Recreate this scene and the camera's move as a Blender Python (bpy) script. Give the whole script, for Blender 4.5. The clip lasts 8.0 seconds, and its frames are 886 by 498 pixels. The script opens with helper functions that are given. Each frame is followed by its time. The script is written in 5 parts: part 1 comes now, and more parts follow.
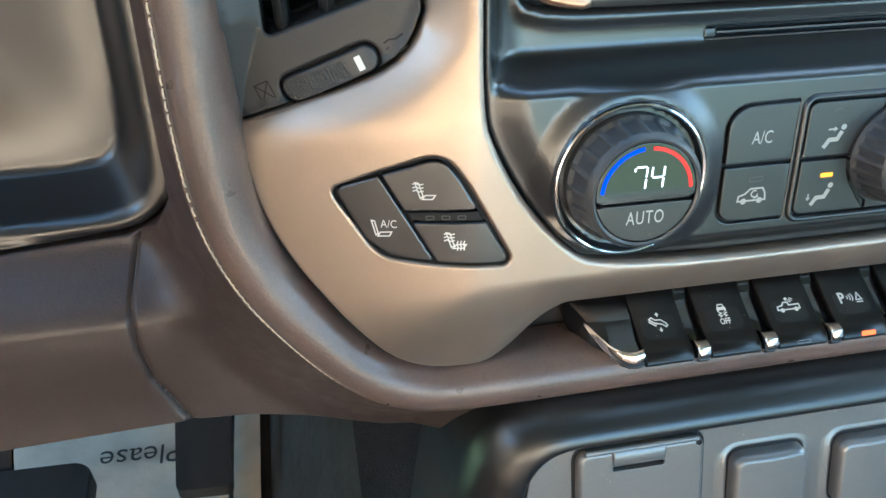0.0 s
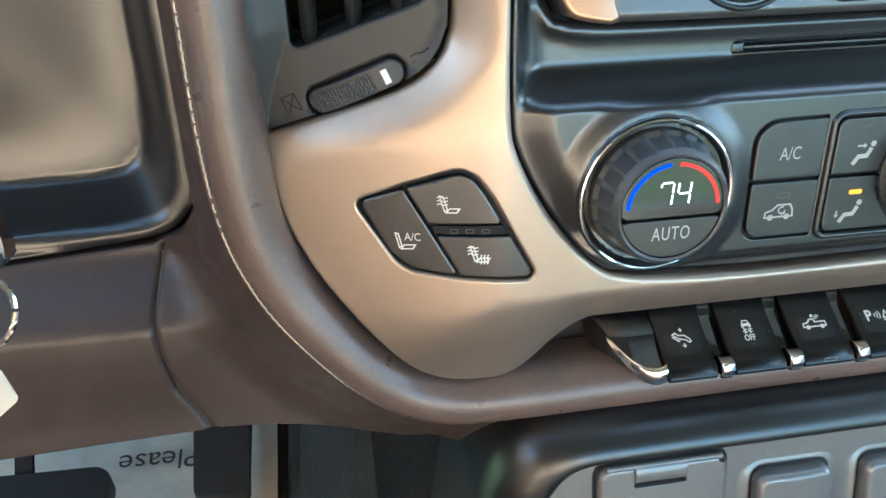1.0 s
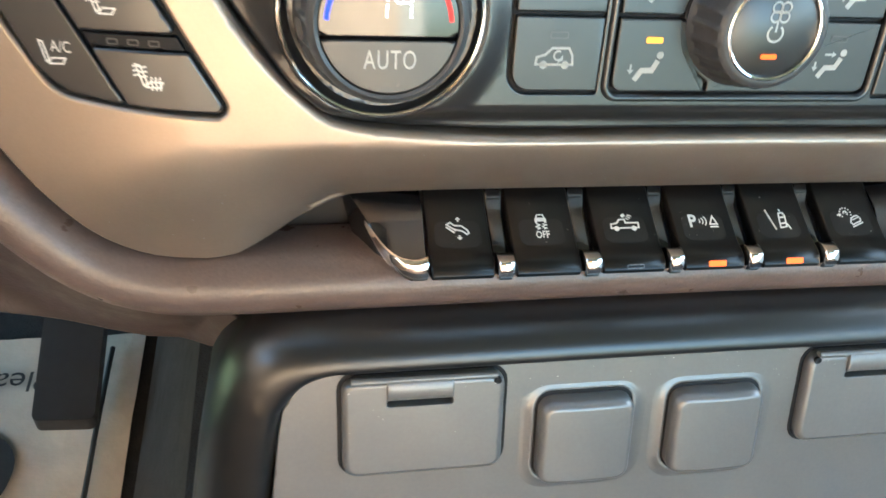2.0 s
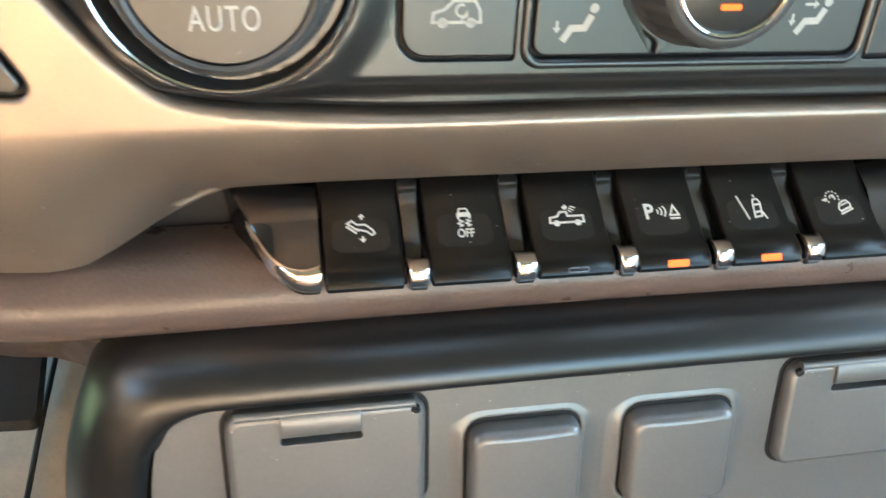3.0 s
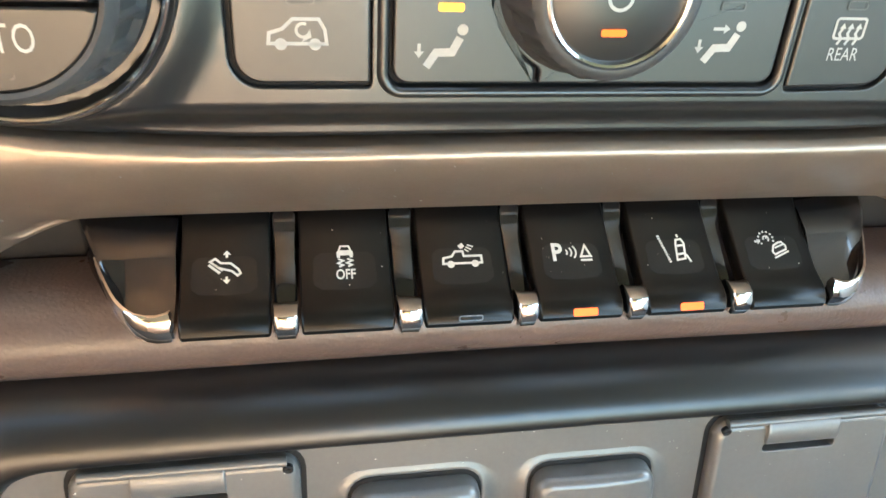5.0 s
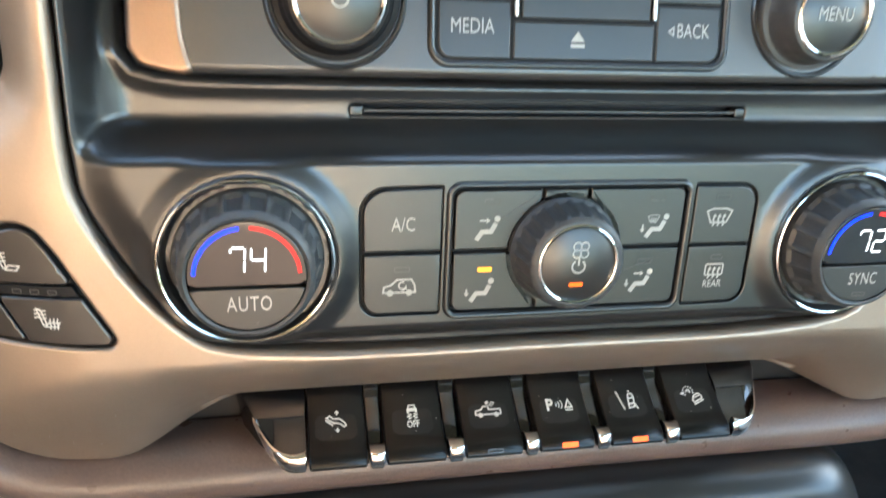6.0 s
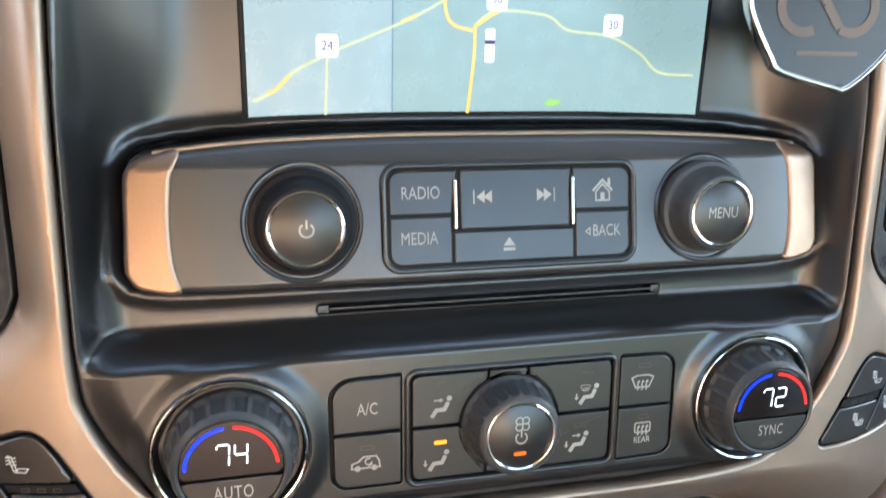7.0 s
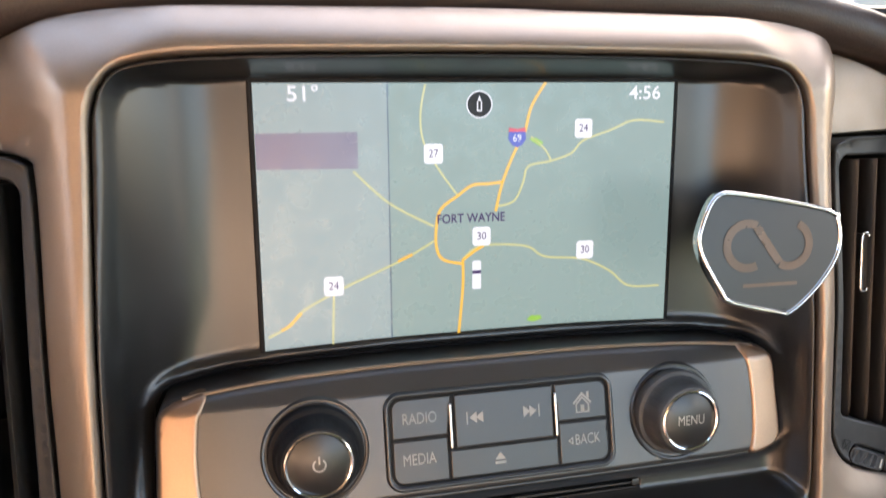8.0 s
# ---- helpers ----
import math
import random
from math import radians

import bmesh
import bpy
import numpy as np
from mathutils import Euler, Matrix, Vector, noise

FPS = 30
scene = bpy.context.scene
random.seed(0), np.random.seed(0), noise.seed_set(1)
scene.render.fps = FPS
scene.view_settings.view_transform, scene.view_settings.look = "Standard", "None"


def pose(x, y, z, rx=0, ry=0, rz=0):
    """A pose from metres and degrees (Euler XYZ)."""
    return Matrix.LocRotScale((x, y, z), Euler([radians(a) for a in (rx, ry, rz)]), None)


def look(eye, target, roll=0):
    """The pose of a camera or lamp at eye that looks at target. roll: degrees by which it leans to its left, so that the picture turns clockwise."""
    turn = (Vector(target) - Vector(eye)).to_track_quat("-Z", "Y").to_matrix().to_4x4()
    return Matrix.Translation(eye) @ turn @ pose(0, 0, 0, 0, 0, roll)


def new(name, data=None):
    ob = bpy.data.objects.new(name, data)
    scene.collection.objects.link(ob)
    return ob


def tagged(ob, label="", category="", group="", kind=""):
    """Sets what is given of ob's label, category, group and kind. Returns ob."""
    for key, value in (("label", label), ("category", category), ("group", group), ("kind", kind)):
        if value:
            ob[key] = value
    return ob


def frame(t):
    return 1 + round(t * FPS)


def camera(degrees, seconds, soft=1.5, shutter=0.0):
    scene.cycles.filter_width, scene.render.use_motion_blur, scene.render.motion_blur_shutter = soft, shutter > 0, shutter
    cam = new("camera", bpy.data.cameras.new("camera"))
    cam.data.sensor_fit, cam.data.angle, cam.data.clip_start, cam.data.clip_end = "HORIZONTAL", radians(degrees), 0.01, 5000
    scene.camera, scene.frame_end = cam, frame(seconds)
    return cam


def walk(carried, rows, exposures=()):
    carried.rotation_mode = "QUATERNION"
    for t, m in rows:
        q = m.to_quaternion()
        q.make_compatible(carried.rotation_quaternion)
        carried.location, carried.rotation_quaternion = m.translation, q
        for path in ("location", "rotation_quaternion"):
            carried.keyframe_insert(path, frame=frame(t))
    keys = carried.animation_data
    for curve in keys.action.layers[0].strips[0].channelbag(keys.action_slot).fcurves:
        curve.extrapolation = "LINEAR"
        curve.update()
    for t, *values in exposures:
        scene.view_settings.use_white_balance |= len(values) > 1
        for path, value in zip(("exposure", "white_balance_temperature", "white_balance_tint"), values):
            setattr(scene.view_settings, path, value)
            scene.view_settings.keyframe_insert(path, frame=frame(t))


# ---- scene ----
# All lengths below are millimetres in the dash frame: x right, y into the dash, z up its face.
# DASH lays that frame into the cab, leaning back from the driver.
MM = 0.001
LEAN_BACK = 16.0
EXPOSURE = 2.8
LIT = 2 ** -EXPOSURE  # lamps and screen, kept at their true level under the long exposure
DASH = pose(0, 0, 0.545, -LEAN_BACK, 0, 0)
cam = camera(59.2, 8.0, soft=1.5, shutter=0.25)
ROWS = [
    (0.0, -196.2, -236.7, 47.4, 64.57, 1.52, -10.79),
    (0.5, -197.4, -234.8, 48.5, 64.83, 1.71, -9.85),
    (1.0, -198.0, -235.1, 49.2, 65.10, 1.46, -9.38),
    (1.5, -172.6, -245.5, 39.5, 65.21, -1.02, -9.01),
    (1.7, -140.5, -234.3, 19.3, 64.38, -2.57, -9.17),
    (2.8, -97.7, -169.8, -10.5, 59.95, -2.64, -10.58),
    (3.0, -85.8, -172.5, -14.6, 60.34, -2.22, -10.54),
    (3.5, -47.0, -142.5, -32.7, 59.15, -2.23, -9.89),
    (4.0, -46.0, -140.3, -26.4, 58.28, -3.03, -8.46),
    (4.2, -46.8, -143.7, -21.8, 58.49, -3.16, -8.03),
    (5.3, -62.3, -166.7, -6.4, 62.37, -3.00, -10.27),
    (5.5, -71.7, -186.2, 4.7, 64.80, -2.70, -10.16),
    (5.8, -83.6, -220.8, 24.2, 68.55, -2.44, -11.12),
    (6.0, -87.1, -235.7, 40.0, 70.56, -2.31, -11.46),
    (6.5, -88.3, -252.7, 60.9, 73.67, -1.65, -12.96),
    (7.0, -87.8, -263.3, 81.3, 77.25, -0.43, -14.06),
    (7.5, -90.0, -276.1, 105.8, 81.08, 0.57, -14.54),
    (8.0, -91.5, -288.7, 139.5, 83.30, 1.45, -14.37),
]
walk(cam, [(t, DASH @ pose(x * MM, y * MM, z * MM, rx, ry, rz)) for t, x, y, z, rx, ry, rz in ROWS],
     exposures=[(t, EXPOSURE + e, kelvin, tint) for t, e, kelvin, tint in ((0.0, 1.75, 4980, -8), (1.0, 1.75, 5080, -7), (1.5, 1.85, 5400, -5), (3.0, 2.0, 5880, -3), (4.2, 2.2, 6080, -2), (5.5, 2.05, 6000, -1), (6.5, 1.7, 5480, -2), (7.0, 1.45, 5800, 6), (7.5, 1.15, 6600, 17), (8.0, 1.05, 6600, 16))])

# ---- daylight: open sky and a hazy low sun ----
SUN_ELEVATION, SUN_TURN = 14.0, 38.0
world = bpy.data.worlds.new("sky")
scene.world = world
world.use_nodes = True
wn = world.node_tree
sky = wn.nodes.new("ShaderNodeTexSky")
sky.sky_type, sky.sun_disc = "NISHITA", False
sky.sun_elevation, sky.sun_rotation = radians(SUN_ELEVATION), radians(SUN_TURN)
sky.dust_density, sky.ozone_density = 5.0, 0.8
wn.links.new(sky.outputs["Color"], wn.nodes["Background"].inputs["Color"])
wn.nodes["Background"].inputs["Strength"].default_value = 0.15
sun = new("sun", bpy.data.lights.new("sun", "SUN"))
sun.data.energy, sun.data.angle, sun.data.color = 3.4, radians(9.0), (1.0, 0.93, 0.84)
az = radians(SUN_TURN)
sun.matrix_world = look((0, 0, 3), Vector((0, 0, 3)) - Vector((math.sin(az) * math.cos(radians(SUN_ELEVATION)), math.cos(az) * math.cos(radians(SUN_ELEVATION)), math.sin(radians(SUN_ELEVATION)))))


# ---- materials ----
def material(name, color, rough=0.5, metal=0.0, grain=0.0, size=1.0, vary=0.12, rough_vary=0.08, coat=0.0, spec=0.5, cells=0.0, fleck=0.0, detail=2.0, emit=None, power=0.0):
    """A surface with two scales of colour and gloss variation; grain: depth of fine relief in mm, size: its width in mm;
    cells: depth of a pebbled leather relief in mm."""
    m = bpy.data.materials.new(name)
    m.use_nodes = True
    nt = m.node_tree
    p = nt.nodes["Principled BSDF"]
    p.inputs["Metallic"].default_value, p.inputs["Specular IOR Level"].default_value, p.inputs["Coat Weight"].default_value = metal, spec, coat
    p.inputs["Coat Roughness"].default_value = 0.06
    at = nt.nodes.new("ShaderNodeTexCoord").outputs["Object"]

    def noise_at(width, depth=2.0):
        n = nt.nodes.new("ShaderNodeTexNoise")
        n.inputs["Scale"].default_value, n.inputs["Detail"].default_value = 1 / (width * MM), depth
        nt.links.new(at, n.inputs["Vector"])
        return n.outputs["Fac"]

    def spread(fac, low, high):
        r = nt.nodes.new("ShaderNodeMapRange")
        r.inputs["From Min"].default_value, r.inputs["From Max"].default_value = 0.3, 0.7
        r.inputs["To Min"].default_value, r.inputs["To Max"].default_value = low, high
        nt.links.new(fac, r.inputs["Value"])
        return r.outputs["Result"]

    def times(a, b):
        k = nt.nodes.new("ShaderNodeMath")
        k.operation = "MULTIPLY"
        nt.links.new(a, k.inputs[0])
        nt.links.new(b, k.inputs[1])
        return k.outputs[0]

    broad, fine = noise_at(38.0, 3.0), noise_at(max(size, 0.6) * 1.3)
    tone = times(spread(broad, 1 - vary, 1 + vary), spread(fine, 1 - vary * 0.6, 1 + vary * 0.6))
    mix = nt.nodes.new("ShaderNodeVectorMath")
    mix.operation = "SCALE"
    mix.inputs[0].default_value = color
    nt.links.new(tone, mix.inputs["Scale"])
    nt.links.new(mix.outputs[0], p.inputs["Base Color"])
    nt.links.new(spread(noise_at(9.0, 4.0), max(rough - rough_vary, 0.02), min(rough + rough_vary, 1)), p.inputs["Roughness"])
    if grain or cells:
        b = nt.nodes.new("ShaderNodeBump")
        b.inputs["Strength"].default_value = 1.0
        b.inputs["Distance"].default_value = (cells or grain) * MM
        if cells:
            v = nt.nodes.new("ShaderNodeTexVoronoi")
            v.feature = "SMOOTH_F1"
            v.inputs["Scale"].default_value = 1 / (size * MM)
            warp = nt.nodes.new("ShaderNodeTexNoise")
            warp.inputs["Scale"].default_value = 1 / (size * 2.2 * MM)
            nt.links.new(at, warp.inputs["Vector"])
            sh = nt.nodes.new("ShaderNodeVectorMath")
            sh.operation = "MULTIPLY_ADD"
            sh.inputs[1].default_value = (size * 1.6 * MM,) * 3
            nt.links.new(warp.outputs["Color"], sh.inputs[0])
            nt.links.new(at, sh.inputs[2])
            nt.links.new(sh.outputs[0], v.inputs["Vector"])
            inv = nt.nodes.new("ShaderNodeMath")
            inv.operation = "SUBTRACT"
            inv.inputs[0].default_value = 1.0
            nt.links.new(v.outputs["Distance"], inv.inputs[1])
            nt.links.new(inv.outputs[0], b.inputs["Height"])
        else:
            nt.links.new(noise_at(size, detail), b.inputs["Height"])
        nt.links.new(b.outputs["Normal"], p.inputs["Normal"])
    if emit:
        p.inputs["Emission Color"].default_value, p.inputs["Emission Strength"].default_value = (*emit, 1), power * LIT
    return m


BRONZE = material("satin bronze paint", (0.355, 0.280, 0.222), 0.42, 0.8, grain=0.012, size=0.5, vary=0.04, rough_vary=0.04)
# Trim bronze again; the copper tint holds the warm glow reflected in the caps.
CAP_BRONZE = material("bronze end cap paint tinted for warm reflection", (0.40, 0.275, 0.195), 0.36, 0.85, grain=0.012, size=0.5, vary=0.05, rough_vary=0.04)
PLASTIC = material("satin black plastic", (0.014, 0.014, 0.0145), 0.30, vary=0.06, rough_vary=0.01, spec=0.85)
# Base raised well above the bezel black to stand for light off the panel.
CONSOLE_PLASTIC = material("black console plastic lightened for its sheen", (0.098, 0.096, 0.094), 0.30, vary=0.08, rough_vary=0.02, spec=0.9)
# Bezel plastic with a paler base in place of the pod's reflections.
POD_PLASTIC = material("satin black plastic lightened for pod reflections", (0.034, 0.033, 0.0325), 0.34, vary=0.06, rough_vary=0.01, spec=1.0)
KEY_PLASTIC = material("soft black key plastic", (0.017, 0.0165, 0.016), 0.33, vary=0.08, rough_vary=0.015, spec=0.72)
ROW_PLASTIC = material("deep black switch plastic", (0.004, 0.004, 0.004), 0.32, vary=0.1, rough_vary=0.02, spec=0.32)
# Paler black that paints the sheen of the finger dishes.
ROW_DISH = material("switch dish sheen tone", (0.0075, 0.0072, 0.007), 0.36, grain=0.01, size=0.5, vary=0.2, spec=0.36)
SHELL_PLASTIC = material("smooth black console plastic", (0.007, 0.007, 0.0073), 0.32, vary=0.06, rough_vary=0.01, spec=0.7)
WHEEL = material("fine-grained black wheel", (0.022, 0.022, 0.023), 0.5, grain=0.05, size=0.5, vary=0.15)
DARK = material("deep black plastic", (0.008, 0.008, 0.009), 0.55, grain=0.02, size=0.6, spec=0.2)
RUBBER = material("ribbed grey-black rubber", (0.042, 0.042, 0.043), 0.46, grain=0.02, size=0.6, vary=0.15)
GLOSS = material("gloss black plastic", (0.008, 0.008, 0.009), 0.08, vary=0.05, rough_vary=0.04, coat=0.5)
SMOKED = material("smoked display cover", (0.010, 0.009, 0.009), 0.06, vary=0.1, rough_vary=0.03, coat=0.4)
CHROME = material("chrome", (0.80, 0.80, 0.81), 0.07, 1.0, vary=0.03, rough_vary=0.03)
SILVER = material("satin silver", (0.70, 0.69, 0.67), 0.22, 1.0, vary=0.05, rough_vary=0.05)
LEATHER = material("brown grained vinyl", (0.097, 0.066, 0.055), 0.34, cells=0.075, size=0.9, vary=0.14, rough_vary=0.07)
LEATHER_DARK = material("dark brown moulded vinyl", (0.038, 0.0255, 0.0215), 0.46, cells=0.09, size=1.0, vary=0.12)
THREAD = material("cream sewing thread", (0.62, 0.57, 0.48), 0.8, grain=0.05, size=0.3, vary=0.15)
PRINT = material("white printed legend", (0.38, 0.373, 0.352), 0.5, vary=0.10)
PRINT_ROW = material("bright white printed sign", (0.62, 0.61, 0.58), 0.5, vary=0.10)
EMBLEM = material("faint grey emblem print", (0.13, 0.092, 0.07), 0.35, 0.5, vary=0.06)
VENT_PLASTIC = material("matt black vent plastic", (0.026, 0.026, 0.026), 0.52, grain=0.01, size=0.5, vary=0.15, rough_vary=0.05)
RECESS = material("black-brown recess plastic", (0.020, 0.017, 0.015), 0.6, vary=0.1, spec=0.15)
PRINT_DIM = material("faint moulded legend", (0.052, 0.052, 0.050), 0.5, vary=0.06)
AMBER = material("lit amber lamp", (0.16, 0.035, 0.002), 0.35, vary=0.1, spec=0.3, emit=(1.0, 0.10, 0.0), power=0.85)
YELLOW = material("lit yellow lamp", (0.30, 0.14, 0.01), 0.35, vary=0.1, emit=(1.0, 0.30, 0.004), power=0.8)
LED_OFF = material("unlit lamp window", (0.075, 0.072, 0.068), 0.3, vary=0.1)
BLUE_LIT = material("lit blue arc", (0.01, 0.02, 0.12), 0.3, vary=0.05, spec=0.15, emit=(0.008, 0.02, 1.0), power=1.5)
RED_LIT = material("lit red arc", (0.12, 0.01, 0.01), 0.3, vary=0.05, spec=0.15, emit=(1.0, 0.015, 0.012), power=0.9)
DIGIT = material("lit white digit", (0.8, 0.8, 0.8), 0.3, vary=0.03, emit=(1.0, 0.97, 0.95), power=1.1)
PAPER = material("crumpled white paper", (0.52, 0.455, 0.37), 0.85, grain=2.0, size=22.0, vary=0.10, detail=4.0)
INK = material("black print ink", (0.03, 0.03, 0.03), 0.6)
CARPET = material("black carpet", (0.018, 0.017, 0.017), 0.95, grain=1.2, size=1.6, vary=0.3)
# Trims of the unseen cab shell, toned for their reflection in the dash.
HEADLINER = material("grey headliner cloth", (0.20, 0.19, 0.175), 0.9, grain=0.3, size=1.2)
CAB_TRIM = material("dune cab trim", (0.37, 0.368, 0.355), 0.6, grain=0.1, size=1.5)
LOW_TRIM = material("dark brown lower trim", (0.12, 0.078, 0.062), 0.7, grain=0.2, size=1.5)
TAN_TRIM = material("warm tan bounce wall", (0.45, 0.345, 0.27), 0.6, grain=0.1, size=1.5)
DOOR_TRIM = material("brown door trim", (0.10, 0.075, 0.059), 0.6, grain=0.1, size=1.5)
SADDLE = material("saddle brown lower door trim", (0.09, 0.056, 0.036), 0.6, grain=0.2, size=1.5)
GROUND = material("mown grass and lot", (0.07, 0.10, 0.035), 0.9, grain=20.0, size=160.0, vary=0.35)
MAP_LAND = material("lit map land", (0.02, 0.02, 0.02), 0.30, vary=0.0, emit=(0.228, 0.328, 0.315), power=0.58)
# Paler and bluer than the land: some screen glare is put into this emission.
MAP_SIDE = material("lit map side panel", (0.02, 0.02, 0.02), 0.30, vary=0.0, emit=(0.275, 0.365, 0.375), power=0.58)
MAP_BOX = material("lit map violet box", (0.02, 0.02, 0.02), 0.2, vary=0.0, emit=(0.19, 0.18, 0.26), power=0.58)
MAP_ROAD = material("lit map orange road", (0.02, 0.02, 0.02), 0.2, vary=0.0, emit=(0.85, 0.47, 0.05), power=0.58)
MAP_MINOR = material("lit map pale road", (0.02, 0.02, 0.02), 0.2, vary=0.0, emit=(0.52, 0.52, 0.24), power=0.58)
MAP_WHITE = material("lit map white", (0.02, 0.02, 0.02), 0.2, vary=0.0, emit=(0.78, 0.80, 0.86), power=0.58)
MAP_INK = material("lit map ink", (0.02, 0.02, 0.02), 0.2, vary=0.0, spec=0.1, emit=(0.05, 0.02, 0.12), power=0.58)
MAP_DARK = material("lit map compass black", (0.02, 0.02, 0.02), 0.2, vary=0.0, spec=0.1, emit=(0.012, 0.014, 0.018), power=0.58)
MAP_BLUE = material("lit map shield blue", (0.02, 0.02, 0.02), 0.2, vary=0.0, emit=(0.04, 0.06, 0.45), power=0.58)
MAP_RED = material("lit map shield red", (0.02, 0.02, 0.02), 0.2, vary=0.0, emit=(0.60, 0.04, 0.10), power=0.58)
MAP_GREEN = material("lit map park green", (0.02, 0.02, 0.02), 0.2, vary=0.0, emit=(0.25, 0.50, 0.05), power=0.58)
MAP_LINE = material("lit map divider", (0.02, 0.02, 0.02), 0.2, vary=0.0, emit=(0.06, 0.10, 0.17), power=0.58)


# ---- shape tools: every tool returns (verts, faces) in dash millimetres ----
def join(*shapes):
    verts, faces = [], []
    for v, f, *_ in shapes:
        k = len(verts)
        verts += list(v)
        faces += [tuple(i + k for i in q) for q in f]
    return verts, faces


def build(name, shape, mat, origin, sharp=38):
    me = bpy.data.meshes.new(name)
    o = Vector(origin)
    me.from_pydata([tuple((Vector(v) - o) * MM) for v in shape[0]], [], shape[1])
    if len(shape) > 2:
        me.shade_smooth()
        me.set_sharp_from_angle(angle=radians(sharp))
        me.normals_split_custom_set_from_vertices(shape[2])
        me.materials.append(mat)
        return me
    bm = bmesh.new()
    bm.from_mesh(me)
    bmesh.ops.remove_doubles(bm, verts=bm.verts, dist=1e-6)
    bmesh.ops.recalc_face_normals(bm, faces=bm.faces)
    bm.to_mesh(me)
    bm.free()
    me.shade_smooth()
    me.set_sharp_from_angle(angle=radians(sharp))
    me.materials.append(mat)
    return me


ORIGIN = {}


def thing(name, origin, label, category, group="", kind=""):
    """An empty at the base of a thing; its parts hang under it."""
    ob = new(name)
    ob.empty_display_size = 0.01
    ob.matrix_basis = DASH @ Matrix.Translation(Vector(origin) * MM)
    ORIGIN[ob] = origin
    return tagged(ob, label, category, group, kind)


def part(name, shape, mat, parent, label="", sharp=38):
    ob = new(name, build(name, shape, mat, ORIGIN[parent], sharp))
    ob.parent = parent
    ORIGIN[ob] = ORIGIN[parent]
    return tagged(ob, label)


def solid(name, shape, mat, label, category, kind="", origin=(0, 0, 0), sharp=38):
    ob = new(name, build(name, shape, mat, origin, sharp))
    ob.matrix_basis = DASH @ Matrix.Translation(Vector(origin) * MM)
    ORIGIN[ob] = origin
    return tagged(ob, label, category, "", kind)


def rounded(points, n=6):
    """A closed outline from corners (x, z, radius)."""
    out = []
    k = len(points)
    for i in range(k):
        p, a, b = (Vector(points[j % k][:2]) for j in (i, i - 1, i + 1))
        r = points[i][2] if len(points[i]) > 2 else 0
        if r <= 0:
            out.append(tuple(p))
            continue
        u, v = (a - p), (b - p)
        lu, lv = u.length, v.length
        u, v = u / lu, v / lv
        half = math.acos(max(-1, min(1, u.dot(v)))) / 2
        t = min(r / math.tan(half), lu * 0.49, lv * 0.49)
        r = t * math.tan(half)
        c = p + (u + v).normalized() * (r / math.sin(half))
        s, e = p + u * t - c, p + v * t - c
        a0, a1 = math.atan2(s.y, s.x), math.atan2(e.y, e.x)
        d = (a1 - a0 + math.pi) % (2 * math.pi) - math.pi
        out += [(c.x + r * math.cos(a0 + d * q / n), c.y + r * math.sin(a0 + d * q / n)) for q in range(n + 1)]
    return out


def rect(x0, x1, z0, z1, r=1.0, n=5):
    return rounded([(x0, z0, r), (x1, z0, r), (x1, z1, r), (x0, z1, r)], n)


def curve(points, step=4.0, closed=False):
    """A smooth line through points (any dimension), cut into even steps."""
    p = np.array(points, float)
    k = len(p)
    out = []
    for i in range(k if closed else k - 1):
        a, b, c, d = (p[j % k] if closed else p[min(max(j, 0), k - 1)] for j in (i - 1, i, i + 1, i + 2))
        n = max(1, int(np.linalg.norm(c - b) / step + 0.5))
        for q in range(n):
            t = q / n
            out.append(0.5 * ((2 * b) + (c - a) * t + (2 * a - 5 * b + 4 * c - d) * t * t + (3 * b - a - 3 * c + d) * t ** 3))
    if not closed:
        out.append(p[-1])
    return [tuple(v) for v in out]


def divide(loop, step):
    out = []
    for i, a in enumerate(loop):
        b = loop[(i + 1) % len(loop)]
        n = max(1, int(math.dist(a, b) / step + 0.5))
        out += [(a[0] + (b[0] - a[0]) * q / n, a[1] + (b[1] - a[1]) * q / n) for q in range(n)]
    return out


def inside(pts, loop):
    l = np.array(loop)
    x, z = pts[:, 0:1], pts[:, 1:2]
    a, b = l, np.roll(l, -1, 0)
    with np.errstate(divide="ignore", invalid="ignore"):
        hit = ((a[:, 1] > z) != (b[:, 1] > z)) & (x < (b[:, 0] - a[:, 0]) * (z - a[:, 1]) / (b[:, 1] - a[:, 1]) + a[:, 0])
    return hit.sum(1) % 2 == 1


def away(pts, loop, closed=True):
    """Distance of points to an outline."""
    l = np.array(loop)
    a, b = (l, np.roll(l, -1, 0)) if closed else (l[:-1], l[1:])
    best = np.full(len(pts), 1e9)
    for p, q in zip(a, b):
        d = q - p
        t = np.clip(((pts - p) @ d) / max(d @ d, 1e-9), 0, 1)
        best = np.minimum(best, np.hypot(*(pts - p - t[:, None] * d).T))
    return best


def ease(x, a, b):
    t = np.clip((np.asarray(x, float) - a) / (b - a), 0, 1)
    return t * t * (3 - 2 * t)


from mathutils import geometry


